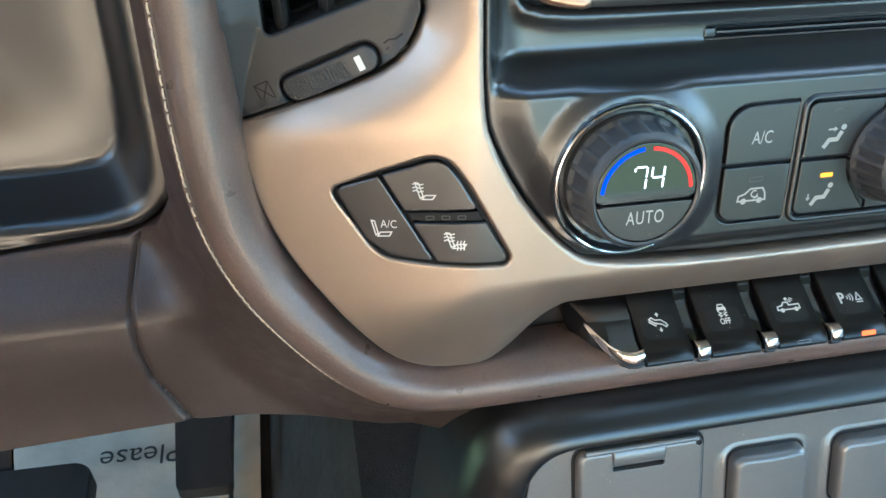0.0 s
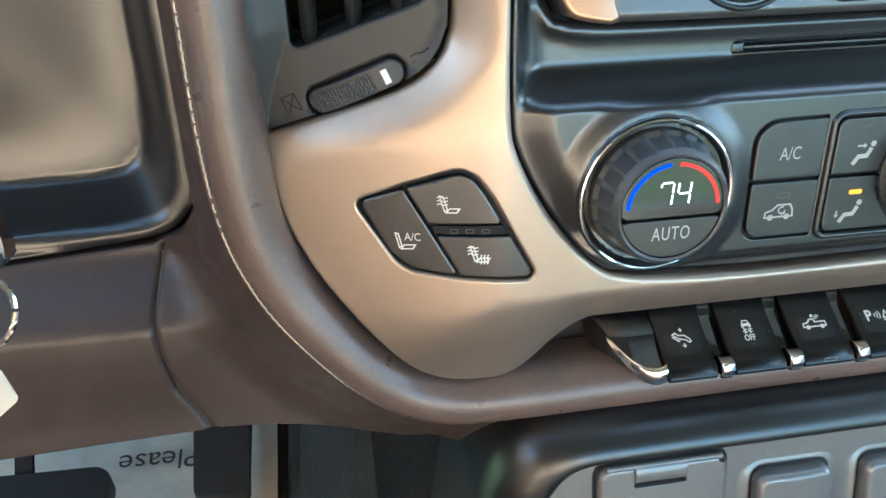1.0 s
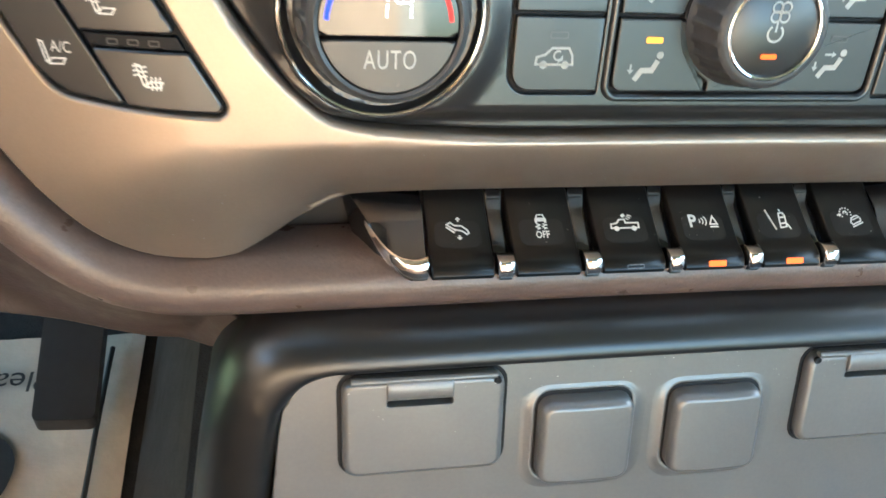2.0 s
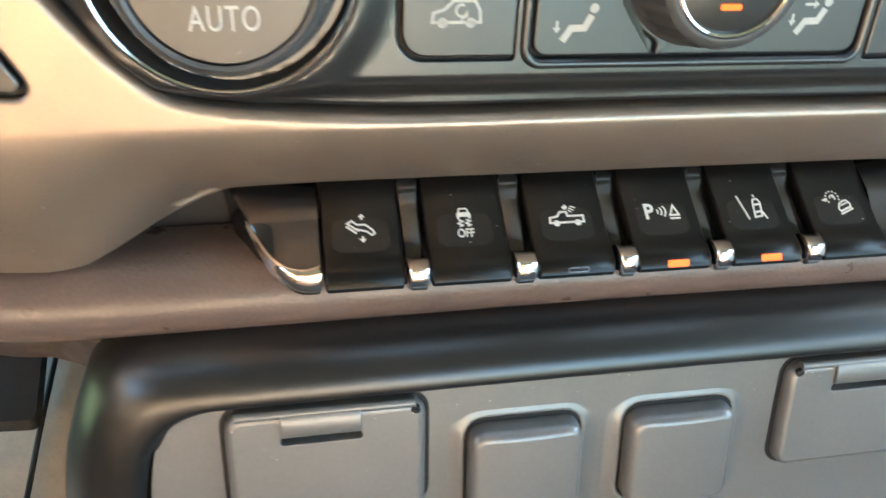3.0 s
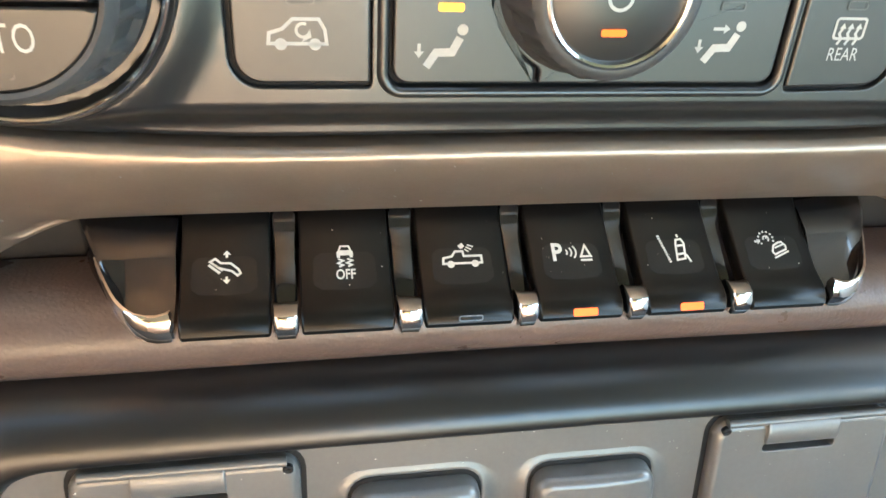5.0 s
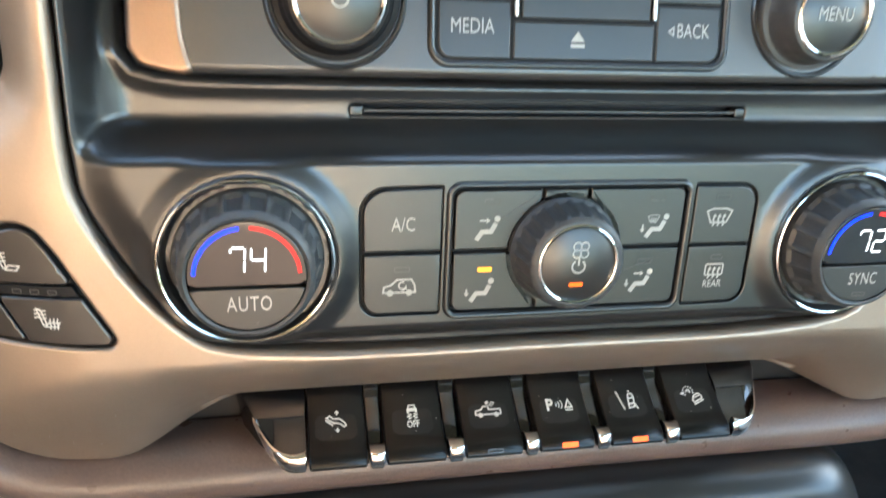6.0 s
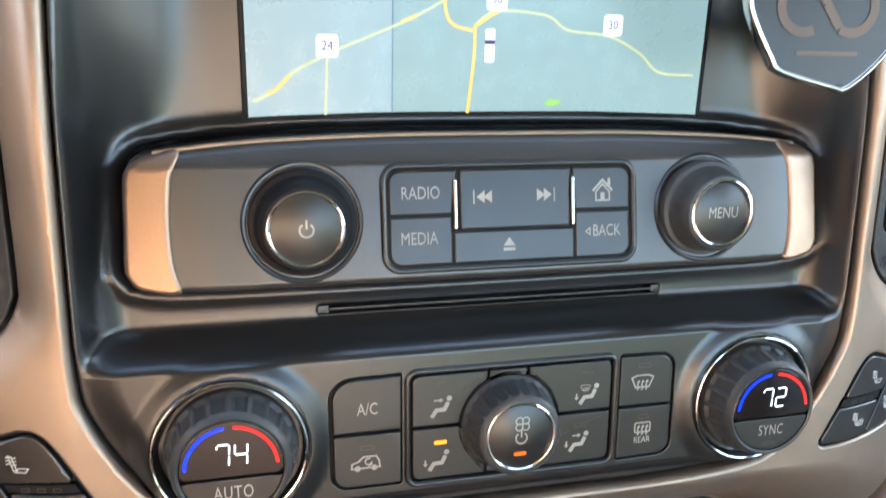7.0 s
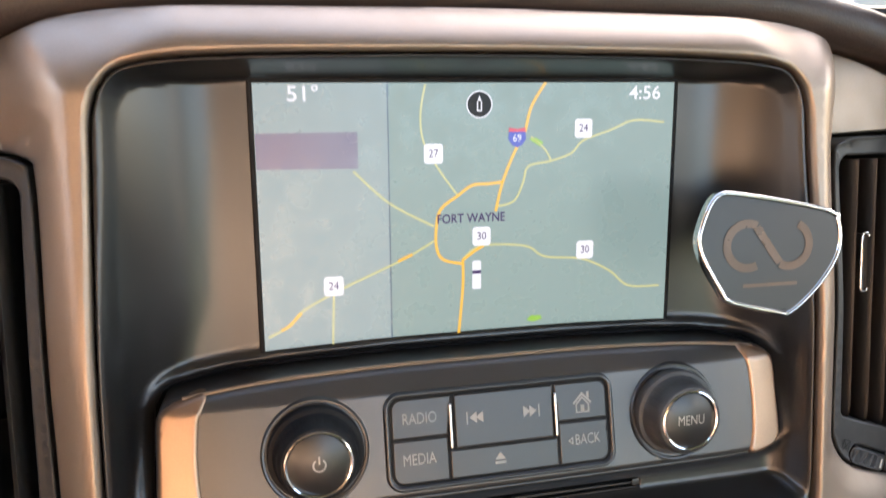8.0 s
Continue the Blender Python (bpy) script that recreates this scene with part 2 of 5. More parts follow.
def sheet(outer, depth, holes=(), r=0.8, back=6.0, step=4.0, hole_back=None, hole_r=None, rows=(), lines=()):
    """A moulded skin: outline and holes in x, z; depth: y, or a function of (points, distance to the outline); rounded and turned back at its edges."""
    cut = min(step, 2.2)
    loops = [divide(outer, cut)] + [divide(h, cut) for h in holes]
    radii = [r] + (list(hole_r) if isinstance(hole_r, (list, tuple)) else [r if hole_r is None else hole_r] * len(holes))
    pts, edges = [], []
    for loop in loops:
        k = len(pts)
        pts += loop
        edges += [(k + i, k + (i + 1) % len(loop)) for i in range(len(loop))]
    extra = []
    x0, z0 = np.min(loops[0], 0)
    x1, z1 = np.max(loops[0], 0)
    gx, gz = np.meshgrid(np.arange(x0 + step * 0.37, x1, step), np.arange(z0 + step * 0.37, z1, step))
    gx[::2] += step * 0.5
    grid = np.stack([gx.ravel(), gz.ravel()], 1)
    rims = []
    for loop, rad in zip(loops, radii):
        l = np.array(loop)
        t = np.roll(l, -1, 0) - np.roll(l, 1, 0)
        nrm = np.stack([-t[:, 1], t[:, 0]], 1) / (np.linalg.norm(t, axis=1, keepdims=True) + 1e-9)
        for f in (0.12, 0.38, 1.0):
            for s in (1, -1):
                rims.append((l + nrm * s * rad * f, rad * f * 0.93, rad * f * 0.93))
    l = np.array(loops[0])
    t = np.roll(l, -1, 0) - np.roll(l, 1, 0)
    nrm = np.stack([-t[:, 1], t[:, 0]], 1) / (np.linalg.norm(t, axis=1, keepdims=True) + 1e-9)
    for f in rows:
        for s in (1, -1):
            rims.append((l + nrm * s * f, f * 0.93, max(radii) * 1.05))
    for line in lines:
        rims.append((np.array(divide(line, cut)), max(radii), max(radii)))
    def free(q, gap, hole_gap):
        if not len(q):
            return q
        ok = inside(q, loops[0])
        for h in loops[1:]:
            ok &= ~inside(q, h)
        q = q[ok]
        for i, l in enumerate(loops):
            q = q[away(q, l) > (hole_gap if i else gap)] if len(q) else q
        return q
    for rim in rims:
        extra.append(free(*rim))
    grid = free(grid, max(radii) * 1.15, max(radii) * 1.15)
    taken = extra[-2 * len(rows) - len(lines):] if len(rows) + len(lines) else []
    if taken and len(grid):
        busy = np.concatenate(taken)
        near = np.array([np.min(np.sum((busy - g) ** 2, 1)) for g in grid])
        grid = grid[near > (step * 0.45) ** 2]
    extra.append(grid)
    allp = np.concatenate([np.array(pts)] + extra)
    v2, _, f2, *_ = geometry.delaunay_2d_cdt([Vector(p) for p in allp], edges, [], 1, 1e-5)
    v2 = np.array([tuple(v) for v in v2])
    tri = np.array([f for f in f2 if len(f) == 3])
    mid = v2[tri].mean(1)
    ok = inside(mid, loops[0])
    for h in loops[1:]:
        ok &= ~inside(mid, h)
    tri = tri[ok]
    d0 = away(v2, loops[0])
    y = depth(v2, d0) if callable(depth) else np.full(len(v2), float(depth))
    for loop, rad in zip(loops, radii):
        d = np.clip(away(v2, loop), 0, rad)
        y = y + rad - np.sqrt(np.maximum(rad * rad - (rad - d) ** 2, 0))
    verts = [(a, b, c) for (a, c), b in zip(v2, y)]
    faces = [tuple(int(i) for i in t) for t in tri]
    normals = np.zeros((len(v2), 3))
    if callable(depth):
        e = 0.06
        slope = [(depth(v2 + o, away(v2 + o, loops[0])) - depth(v2 - o, away(v2 - o, loops[0]))) / (2 * e) for o in (np.array((e, 0)), np.array((0, e)))]
        for j, (loop, rad) in enumerate(zip(loops, radii)):
            def within(q):
                return away(q, loop) * np.where(inside(q, loop) == (j == 0), 1, -1)
            d = away(v2, loop)
            k = np.where(d < rad, -(rad - d) / np.sqrt(np.maximum(rad * rad - (rad - d) ** 2, (0.18 * rad) ** 2)), 0)
            near = np.where(d < rad)[0]
            if len(near):
                for ax, o in enumerate((np.array((e, 0)), np.array((0, e)))):
                    slope[ax][near] += k[near] * (within(v2[near] + o) - within(v2[near] - o)) / (2 * e)
        normals = np.stack([slope[0], -np.ones(len(v2)), slope[1]], 1)
        normals /= np.linalg.norm(normals, axis=1, keepdims=True)
    for j, loop in enumerate(loops):
        bk = back if j == 0 or hole_back is None else hole_back
        if bk <= 0:
            continue
        l = np.array(loop)
        yl = depth(l, away(l, loops[0])) if callable(depth) else np.full(len(l), float(depth))
        yl = yl + radii[j]
        k = len(verts)
        m = len(loop)
        for (a, c), b in zip(loop, yl):
            verts += [(a, b, c), (a, b + bk, c)]
        faces += [(k + 2 * i, k + 2 * i + 1, k + 2 * ((i + 1) % m) + 1, k + 2 * ((i + 1) % m)) for i in range(m)]
    return verts, faces, np.concatenate([normals, np.zeros((len(verts) - len(normals), 3))]).tolist()


def loft(rings, cap=(True, True), closed=True):
    n = len(rings[0])
    verts = [tuple(p) for ring in rings for p in ring]
    faces = []
    for i in range(len(rings) - 1):
        for j in range(n if closed else n - 1):
            a, b = i * n + j, i * n + (j + 1) % n
            faces.append((a, b, b + n, a + n))
    if cap[0]:
        faces.append(tuple(range(n))[::-1])
    if cap[1]:
        faces.append(tuple((len(rings) - 1) * n + j for j in range(n)))
    return verts, faces


def lathe(cx, y0, cz, profile, n=64, cap=(False, True), wave=None):
    """Turned about an axis towards the driver: profile of (radius, height over y0); wave(angle, radius, height) changes the radius."""
    rings = []
    for r, h in profile:
        ring = []
        for i in range(n):
            a = 2 * math.pi * i / n
            q = wave(a, r, h) if wave else r
            ring.append((cx + q * math.cos(a), y0 - h, cz + q * math.sin(a)))
        rings.append(ring)
    return loft(rings, cap)


def ring_shape(cx, y0, cz, r, w, n=64):
    """A round-sectioned ring."""
    rings = []
    for j in range(9):
        b = 2 * math.pi * j / 8
        rings.append([(cx + (r + w * math.cos(b)) * math.cos(2 * math.pi * i / n), y0 - w * math.sin(b), cz + (r + w * math.cos(b)) * math.sin(2 * math.pi * i / n)) for i in range(n)])
    return loft(rings, (False, False))


def sweep(path, section, closed=False, cap=True):
    """A section of (outward, towards the driver) swept along a path of (x, y, z) lying near the dash face."""
    p = np.array(path)
    rings = []
    for i in range(len(p)):
        t = p[min(i + 1, len(p) - 1)] - p[max(i - 1, 0)]
        t = t / np.linalg.norm(t)
        out = np.cross(t, (0, 1, 0))
        out = -out / np.linalg.norm(out)
        up = np.cross(out, t)
        if up[1] > 0:
            up = -up
        rings.append([tuple(p[i] + out * a + up * b) for a, b in section])
    return loft(rings, (cap, cap))


def tube(path, r, n=8):
    p = np.array(path, float)
    rings = []
    for i in range(len(p)):
        t = p[min(i + 1, len(p) - 1)] - p[max(i - 1, 0)]
        t = t / np.linalg.norm(t)
        a = np.cross(t, (0.3, 0.2, 0.93))
        a = a / np.linalg.norm(a)
        b = np.cross(t, a)
        rings.append([tuple(p[i] + r * (a * math.cos(2 * math.pi * k / n) + b * math.sin(2 * math.pi * k / n))) for k in range(n)])
    return loft(rings)


def box(x0, x1, y0, y1, z0, z1):
    v = [(x, y, z) for x in (x0, x1) for y in (y0, y1) for z in (z0, z1)]
    return v, [(0, 1, 3, 2), (4, 6, 7, 5), (0, 4, 5, 1), (2, 3, 7, 6), (0, 2, 6, 4), (1, 5, 7, 3)]


def band(outline, section, depth=0.0):
    """A narrow rim round an outline: section of (inwards, towards the driver)."""
    l = np.array(divide(outline, 1.6))
    t = np.roll(l, -1, 0) - np.roll(l, 1, 0)
    n = np.stack([-t[:, 1], t[:, 0]], 1) / (np.linalg.norm(t, axis=1, keepdims=True) + 1e-9)
    if not inside(l[:1] + n[:1] * 0.3, outline)[0]:
        n = -n
    y = depth(l, np.zeros(len(l))) if callable(depth) else np.full(len(l), float(depth))
    rings = [[(a + n[i, 0] * s, y[i] - h, c + n[i, 1] * s) for i, (a, c) in enumerate(l)] for s, h in section]
    return loft(rings, (False, False))


def bead(w, h, back=2.0):
    """A rounded rim section, w wide and h high."""
    return [(0, -back)] + [(w / 2 - w / 2 * math.cos(q), h * math.sin(q)) for q in np.linspace(0, math.pi, 9)] + [(w, -back)]


class Face:
    """A flat place for prints: origin, u to the right, v up."""

    def __init__(self, o, u=(1, 0, 0), v=(0, 0, 1)):
        self.o, self.u, self.v = Vector(o), Vector(u).normalized(), Vector(v).normalized()
        self.n = self.u.cross(self.v)
        if self.n.y > 0:
            self.n = -self.n

    def at(self, u, v, h=0.12):
        return tuple(self.o + self.u * u + self.v * v + self.n * h)


def stroke(face, pts, w=0.8, h=0.12, closed=False):
    p = [Vector(q) for q in pts]
    k = len(p)
    left, right = [], []
    for i in range(k):
        a, b = (p[i - 1], p[(i + 1) % k]) if closed else (p[max(i - 1, 0)], p[min(i + 1, k - 1)])
        d0, d1 = (p[i] - a), (b - p[i])
        d0 = d0.normalized() if d0.length > 1e-6 else d1.normalized()
        d1 = d1.normalized() if d1.length > 1e-6 else d0
        t = (d0 + d1)
        t = t.normalized() if t.length > 1e-4 else d0
        n = Vector((-t.y, t.x)) * (w / 2 / max(0.45, math.sqrt(max(0.0, (1 + d0.dot(d1)) / 2))))
        left.append(p[i] + n)
        right.append(p[i] - n)
    verts = [face.at(q.x, q.y, h) for q in left + right]
    m = k if closed else k - 1
    return verts, [(i, (i + 1) % k, k + (i + 1) % k, k + i) for i in range(m)]


def patch(face, pts, h=0.12):
    return [face.at(u, v, h) for u, v in pts], [tuple(range(len(pts)))]


def dot(face, u, v, r, h=0.12, n=14):
    return patch(face, [(u + r * math.cos(2 * math.pi * i / n), v + r * math.sin(2 * math.pi * i / n)) for i in range(n)], h)


def arc(u, v, r, a0, a1, n=16):
    return [(u + r * math.cos(radians(a0 + (a1 - a0) * i / n)), v + r * math.sin(radians(a0 + (a1 - a0) * i / n))) for i in range(n + 1)]


def words(face, text, size, u=0.0, v=0.0, narrow=0.8, h=0.12, turn=0.0, bold=0.0, gap=1.0):
    """Lettering in the built-in font, centred on (u, v); size: height of a capital in mm."""
    cu = bpy.data.curves.new("lettering", "FONT")
    cu.body, cu.align_x, cu.align_y, cu.resolution_u, cu.offset, cu.space_character = text, "CENTER", "CENTER", 3, bold, gap
    ob = bpy.data.objects.new("lettering", cu)
    me = bpy.data.meshes.new_from_object(ob)
    k = size / 0.70
    c, s = math.cos(radians(turn)), math.sin(radians(turn))
    verts = []
    for p in me.vertices:
        a, b = p.co.x * k * narrow, p.co.y * k
        verts.append(face.at(u + a * c - b * s, v + a * s + b * c, h))
    faces = [tuple(q.vertices) for q in me.polygons]
    bpy.data.objects.remove(ob)
    bpy.data.meshes.remove(me)
    bpy.data.curves.remove(cu)
    return verts, faces


def flip(points):
    """The same outline on the other side of the stack."""
    return [(-3 - p[0], *p[1:]) for p in points][::-1]


def both(left):
    """A closed outline from its left half, bottom middle to top middle, clockwise seen by the driver."""
    return list(left) + flip(left)


# ---- outlines shared by the stack ----
def inset(loop, d):
    """The outline moved inwards by d."""
    l = np.array(loop)
    t = np.roll(l, -1, 0) - np.roll(l, 1, 0)
    n = np.stack([-t[:, 1], t[:, 0]], 1) / (np.linalg.norm(t, axis=1, keepdims=True) + 1e-9)
    if not inside(l[:1] + n[:1] * 0.5, loop)[0]:
        n = -n
    return [tuple(p) for p in l + n * d]


TRIM_LEFT = (curve([(-20, -98.5), (-60, -98.5), (-84, -99), (-104, -101.5), (-124, -109.5), (-137, -115)], 5)
             + curve([(-146, -115.6), (-160, -113.5), (-172.5, -106), (-184, -93.5), (-194.5, -80.5), (-204.5, -66.5), (-212, -51), (-216, -35.5), (-217.5, -21)], 5)
             + curve([(-216.5, -20.5), (-189, -11.1), (-172, -4.4), (-163.5, 2.4), (-159.3, 10.5), (-158.3, 20), (-158.8, 70), (-159.2, 132), (-162, 142.5), (-174, 145.2)], 5)
             + curve([(-212, 147), (-222, 153), (-214, 167), (-190, 178), (-164, 185.5), (-147, 191), (-112, 194), (-20, 195.5)], 6))
OPENING = both(curve([(-20, -72), (-66, -72), (-103, -69), (-116, -62.5), (-130, -46), (-140.5, -26), (-143.2, -12), (-143.4, 20), (-142.5, 82), (-140.5, 139), (-139, 158), (-134, 169), (-122, 174.5), (-85, 177), (-20, 178)], 5))
SEAT_HOLE = rounded([(-191, -40, 3), (-175, -33.4, 20), (-156, -27, 9), (-148.5, -38, 30), (-133.6, -66.8, 2.5), (-160, -64.8, 30), (-177, -62.5, 12)])


VENT_EDGE = [(-218, -21), (-189, -11.1), (-172, -4.4), (-163.5, 2.4), (-159.3, 10.5), (-158.3, 20), (-158.8, 140), (-166, 146)]
VENT_SMOOTH = curve(VENT_EDGE, 2.5)


def bronze_base(p):
    x, z = p[:, 0], p[:, 1]
    xl = np.where(x < -1.5, x, -3 - x)
    la = 67 - 42 * ease(z, -25, 15)
    a = np.clip((-145 - xl) / la, 0, 1.15) ** 1.45 * 24
    lb, kb = 27 + 20 * ease(-xl, 105, 145), 31 - 9 * ease(-xl, 105, 145)
    b = np.clip((-74 - z) / lb, 0, 1) ** 1.5 * kb
    k = ease(-xl, 108, 152)
    c = np.clip((z - 178 + 17 * k) / (17 + 12 * k), 0, 1) ** 1.6 * (14 + 4 * k)
    return -18 + np.sqrt(a * a + b * b + c * c) + 6 * ease(z, 60, 150)


def bronze_depth(p, d=None):
    xl = np.where(p[:, 0] < -1.5, p[:, 0], -3 - p[:, 0])
    fold = np.clip(1 - away(np.stack([xl, p[:, 1]], 1), VENT_SMOOTH, False) / 11.0, 0, 1)
    fold = np.sqrt(fold * fold + 0.012) - 0.11
    return bronze_base(p) + 1.9 * fold


def beside(line, d):
    """An open line moved to its right by d."""
    l = np.array(line)
    t = np.gradient(l, axis=0)
    n = np.stack([t[:, 1], -t[:, 0]], 1) / (np.linalg.norm(t, axis=1, keepdims=True) + 1e-9)
    return [tuple(p) for p in l + n * d]


# ---- bronze trim round the stack ----
solid("trim_center_stack", sheet(both(TRIM_LEFT), bronze_depth, [OPENING, SEAT_HOLE, flip(SEAT_HOLE)], r=1.2, back=6, step=2.8, hole_back=9, hole_r=(2.2, 1.3, 1.3),
      lines=[[(x, 141), (x, 182)] for u in (-146.5, -149, -151.5, -154, -157) for x in (u, -3 - u)] + [[(x if k else -3 - x, z) for x, z in beside(VENT_SMOOTH, o) if z < 138] for o in (3.0, 5.2, 7.3, 9.2, 10.6, 12.0, 13.6) for k in (0, 1)] + [[(-104, z), (101, z)] for z in (-74.6, -76.5, -78.8, -81.6, -84.8, -88.4, -92, -95.4)]), BRONZE,
      "satin bronze painted trim framing the centre stack", "dash trim", "structure", (0, -10, -100), sharp=50)


# ---- black bezel ----
SLOT = rect(-66.5, 65.5, -2.1, 2.1, 1.6)
POD_MID = 0.35
POD_LEFT = curve([(-20, 10.2), (-100, 10.6), (-119, 11.4), (-125.4, 13), (-128.2, 17.5), (-127.9, 34), (-127.2, 49), (-124.6, 54), (-117, 56.8), (-90, 59.8), (-50, 61.4), (-20, 61.7)], 5)
POD = POD_LEFT + [(2 * POD_MID - x, z) for x, z in POD_LEFT[::-1]]
SCREEN_W, SCREEN_LOW, SCREEN_HIGH, SCREEN_Y0, SCREEN_Y1 = 87.0, 64.7, 169.0, 19.3, 11.6


def screen_y(z):
    return SCREEN_Y0 + (SCREEN_Y1 - SCREEN_Y0) * (z - SCREEN_LOW) / (SCREEN_HIGH - SCREEN_LOW)


CLIMATE_KNOBS = ((-96.9, "74", "AUTO"), (97.3, "72", "SYNC"))
KEYS_LEFT = rounded([(-64.7, -60.2, 5.5), (-40.1, -60.2, 0.8), (-40.1, -18.9, 0.8), (-65.0, -19.4, 8)])
KEYS_RIGHT = rounded([(41.9, -61.1, 0.8), (64.6, -60.6, 5.5), (64.3, -19.4, 6.5), (41.9, -19.1, 0.8)])
KEYS_MIDDLE = rect(-38.2, 40.0, -61.2, -18.6, 4)


def bezel_depth(p, d):
    x, z = p[:, 0], p[:, 1]
    edge = -15.0 + 6 * ease(z, 60, 150)
    middle = np.full(len(x), 0.0)
    high = screen_y(z) + 1.0 - 3 * ease(np.abs(x + 1.5), 95, 132)
    q = ease(np.abs(x + 1.5), 90, 122)
    deep = middle + (high - middle) * ease(z, 38 - 28 * q, 60 + 4 * q)
    reach = 15 + 22 * ease(z, 20, 95)
    side = np.clip((142.0 - 4.5 * ease(z, 60, 158) - 1.5 - np.abs(x + 1.5)) / reach, 0, 1)
    over = np.clip((176 - z) / 7, 0, 1)
    rim = np.clip((d - 1.0) / 6, 0, 1)
    upper = edge + (deep - edge) * (1 - (1 - side) ** 2.4) * (1 - (1 - over) ** 2) * (1 - (1 - rim) ** 2)
    plateau = -17.5
    low = ease(z, -6, -26)
    ground = upper + (edge + 0.6 - upper) * low * ease(d, 0, 2)
    plateau = plateau + 3.0 * (1 - ease(d, 0.5, 13)) * ease(z, -60, -50)
    raised = ground + (plateau - ground) * ease(-3.2 - z, -1.5, 10.0)
    for cx, *_ in CLIMATE_KNOBS:
        far = np.hypot(x - cx, z + 40.2)
        raised = raised - 2.4 * ease(33.5 - far, 0, 8) * ease(far, 23.0, 25.6)
    lip = away(p, POD)
    raised = raised - 2.2 * np.exp(-((lip - 3.2) / 2.6) ** 2)
    return raised + 4.0 * ease(-z, 63.5, 69)


RADIO_KNOBS = ((-71.0, 33.2), (75.5, 33.2))
bezel = thing("center_stack_bezel", (-1.5, 5, -70), "satin black moulded bezel with a disc slot", "bezel", kind="structure")
part("bezel_shell", sheet(inset(OPENING, 0.8), bezel_depth, [SLOT, inset(POD, -0.7), KEYS_LEFT, KEYS_MIDDLE, KEYS_RIGHT], r=1.4, back=12, step=1.6, hole_back=6, hole_r=(0.8, 0.9, 0.5, 0.5, 0.5), rows=(2.4, 3.6, 5.0)), PLASTIC, bezel, sharp=55)
part("disc_slot", sheet(inset(rect(-68, 67, -3.4, 3.4, 2.2), 0), 5.5, r=0.5, back=1), DARK, bezel, "deep black disc slot")
part("slot_lip", join(box(-62, 62, 0.8, 5.4, -0.3, 0.3), tube([(-66, 0.4, -1.9), (65, 0.4, -1.9)], 0.35)), RUBBER, bezel, "felt-edged slot lip")
for x in (-66, 62.5):
    part("slot_end", sheet(rect(x - 0.4, x + 3.8, -1.5, 1.5, 0.6), 0.6, r=0.4, back=3), KEY_PLASTIC, bezel)


# ---- prints ----
def led(face, u, v, w=4.6, h=1.5, lit=None, parent=None, up=0.25):
    """A little lamp window in a key."""
    edge = rect(u - w / 2, u + w / 2, v - h / 2, v + h / 2, 0.4)
    if lit:
        part("indicator_lamp", patch(face, edge, up), lit, parent, "lit amber lamp window")
    else:
        part("indicator_lamp", stroke(face, edge, 0.32, up, True), LED_OFF, parent, "unlit lamp window")


def person(f, u, v, k=1.0, arrows=("face",)):
    """A seated figure with airflow arrows."""
    s = [dot(f, u + 3.3 * k, v + 3.1 * k, 1.0 * k), stroke(f, [(u + 2.9 * k, v + 1.7 * k), (u + 1.6 * k, v - 0.9 * k), (u - 1.3 * k, v - 1.0 * k), (u - 3.0 * k, v - 3.6 * k)], 1.5 * k)]
    def arrow(a, b):
        (x0, y0), (x1, y1) = a, b
        d = Vector((x1 - x0, y1 - y0)).normalized()
        n = Vector((-d.y, d.x))
        e = Vector(b)
        s.append(stroke(f, [a, tuple(e - d * 0.8 * k)], 0.6 * k))
        s.append(patch(f, [tuple(e), tuple(e - d * 1.2 * k + n * 0.9 * k), tuple(e - d * 1.2 * k - n * 0.9 * k)]))
    if "face" in arrows:
        arrow((u - 2.2 * k, v + 2.6 * k), (u + 1.2 * k, v + 2.6 * k))
    if "feet" in arrows:
        arrow((u - 4.4 * k, v + 0.6 * k), (u - 4.4 * k, v - 2.0 * k))
    if "glass" in arrows:
        s.append(defrost(f, u - 1.0 * k, v + 2.4 * k, 0.42 * k))
    return join(*s)


def wavy(f, u, v, k, n=3):
    s = []
    for i in range(n):
        x = u + (i - (n - 1) / 2) * 1.9 * k
        s.append(stroke(f, [(x - 0.3 * k, v - 2.4 * k), (x + 0.35 * k, v - 1.2 * k), (x - 0.3 * k, v), (x + 0.2 * k, v + 1.2 * k)], 0.62 * k))
        s.append(patch(f, [(x + 0.2 * k, v + 2.2 * k), (x - 0.6 * k, v + 1.0 * k), (x + 1.0 * k, v + 1.0 * k)]))
    return join(*s)


def defrost(f, u, v, k=1.0):
    screen = [(u - 4.6 * k, v + 2.2 * k), (u - 2.4 * k, v + 3.1 * k), (u + 2.4 * k, v + 3.1 * k), (u + 4.6 * k, v + 2.2 * k), (u + 2.9 * k, v - 1.8 * k), (u - 2.9 * k, v - 1.8 * k)]
    return join(stroke(f, screen, 0.6 * k, closed=True), wavy(f, u, v - 0.8 * k, 0.95 * k))


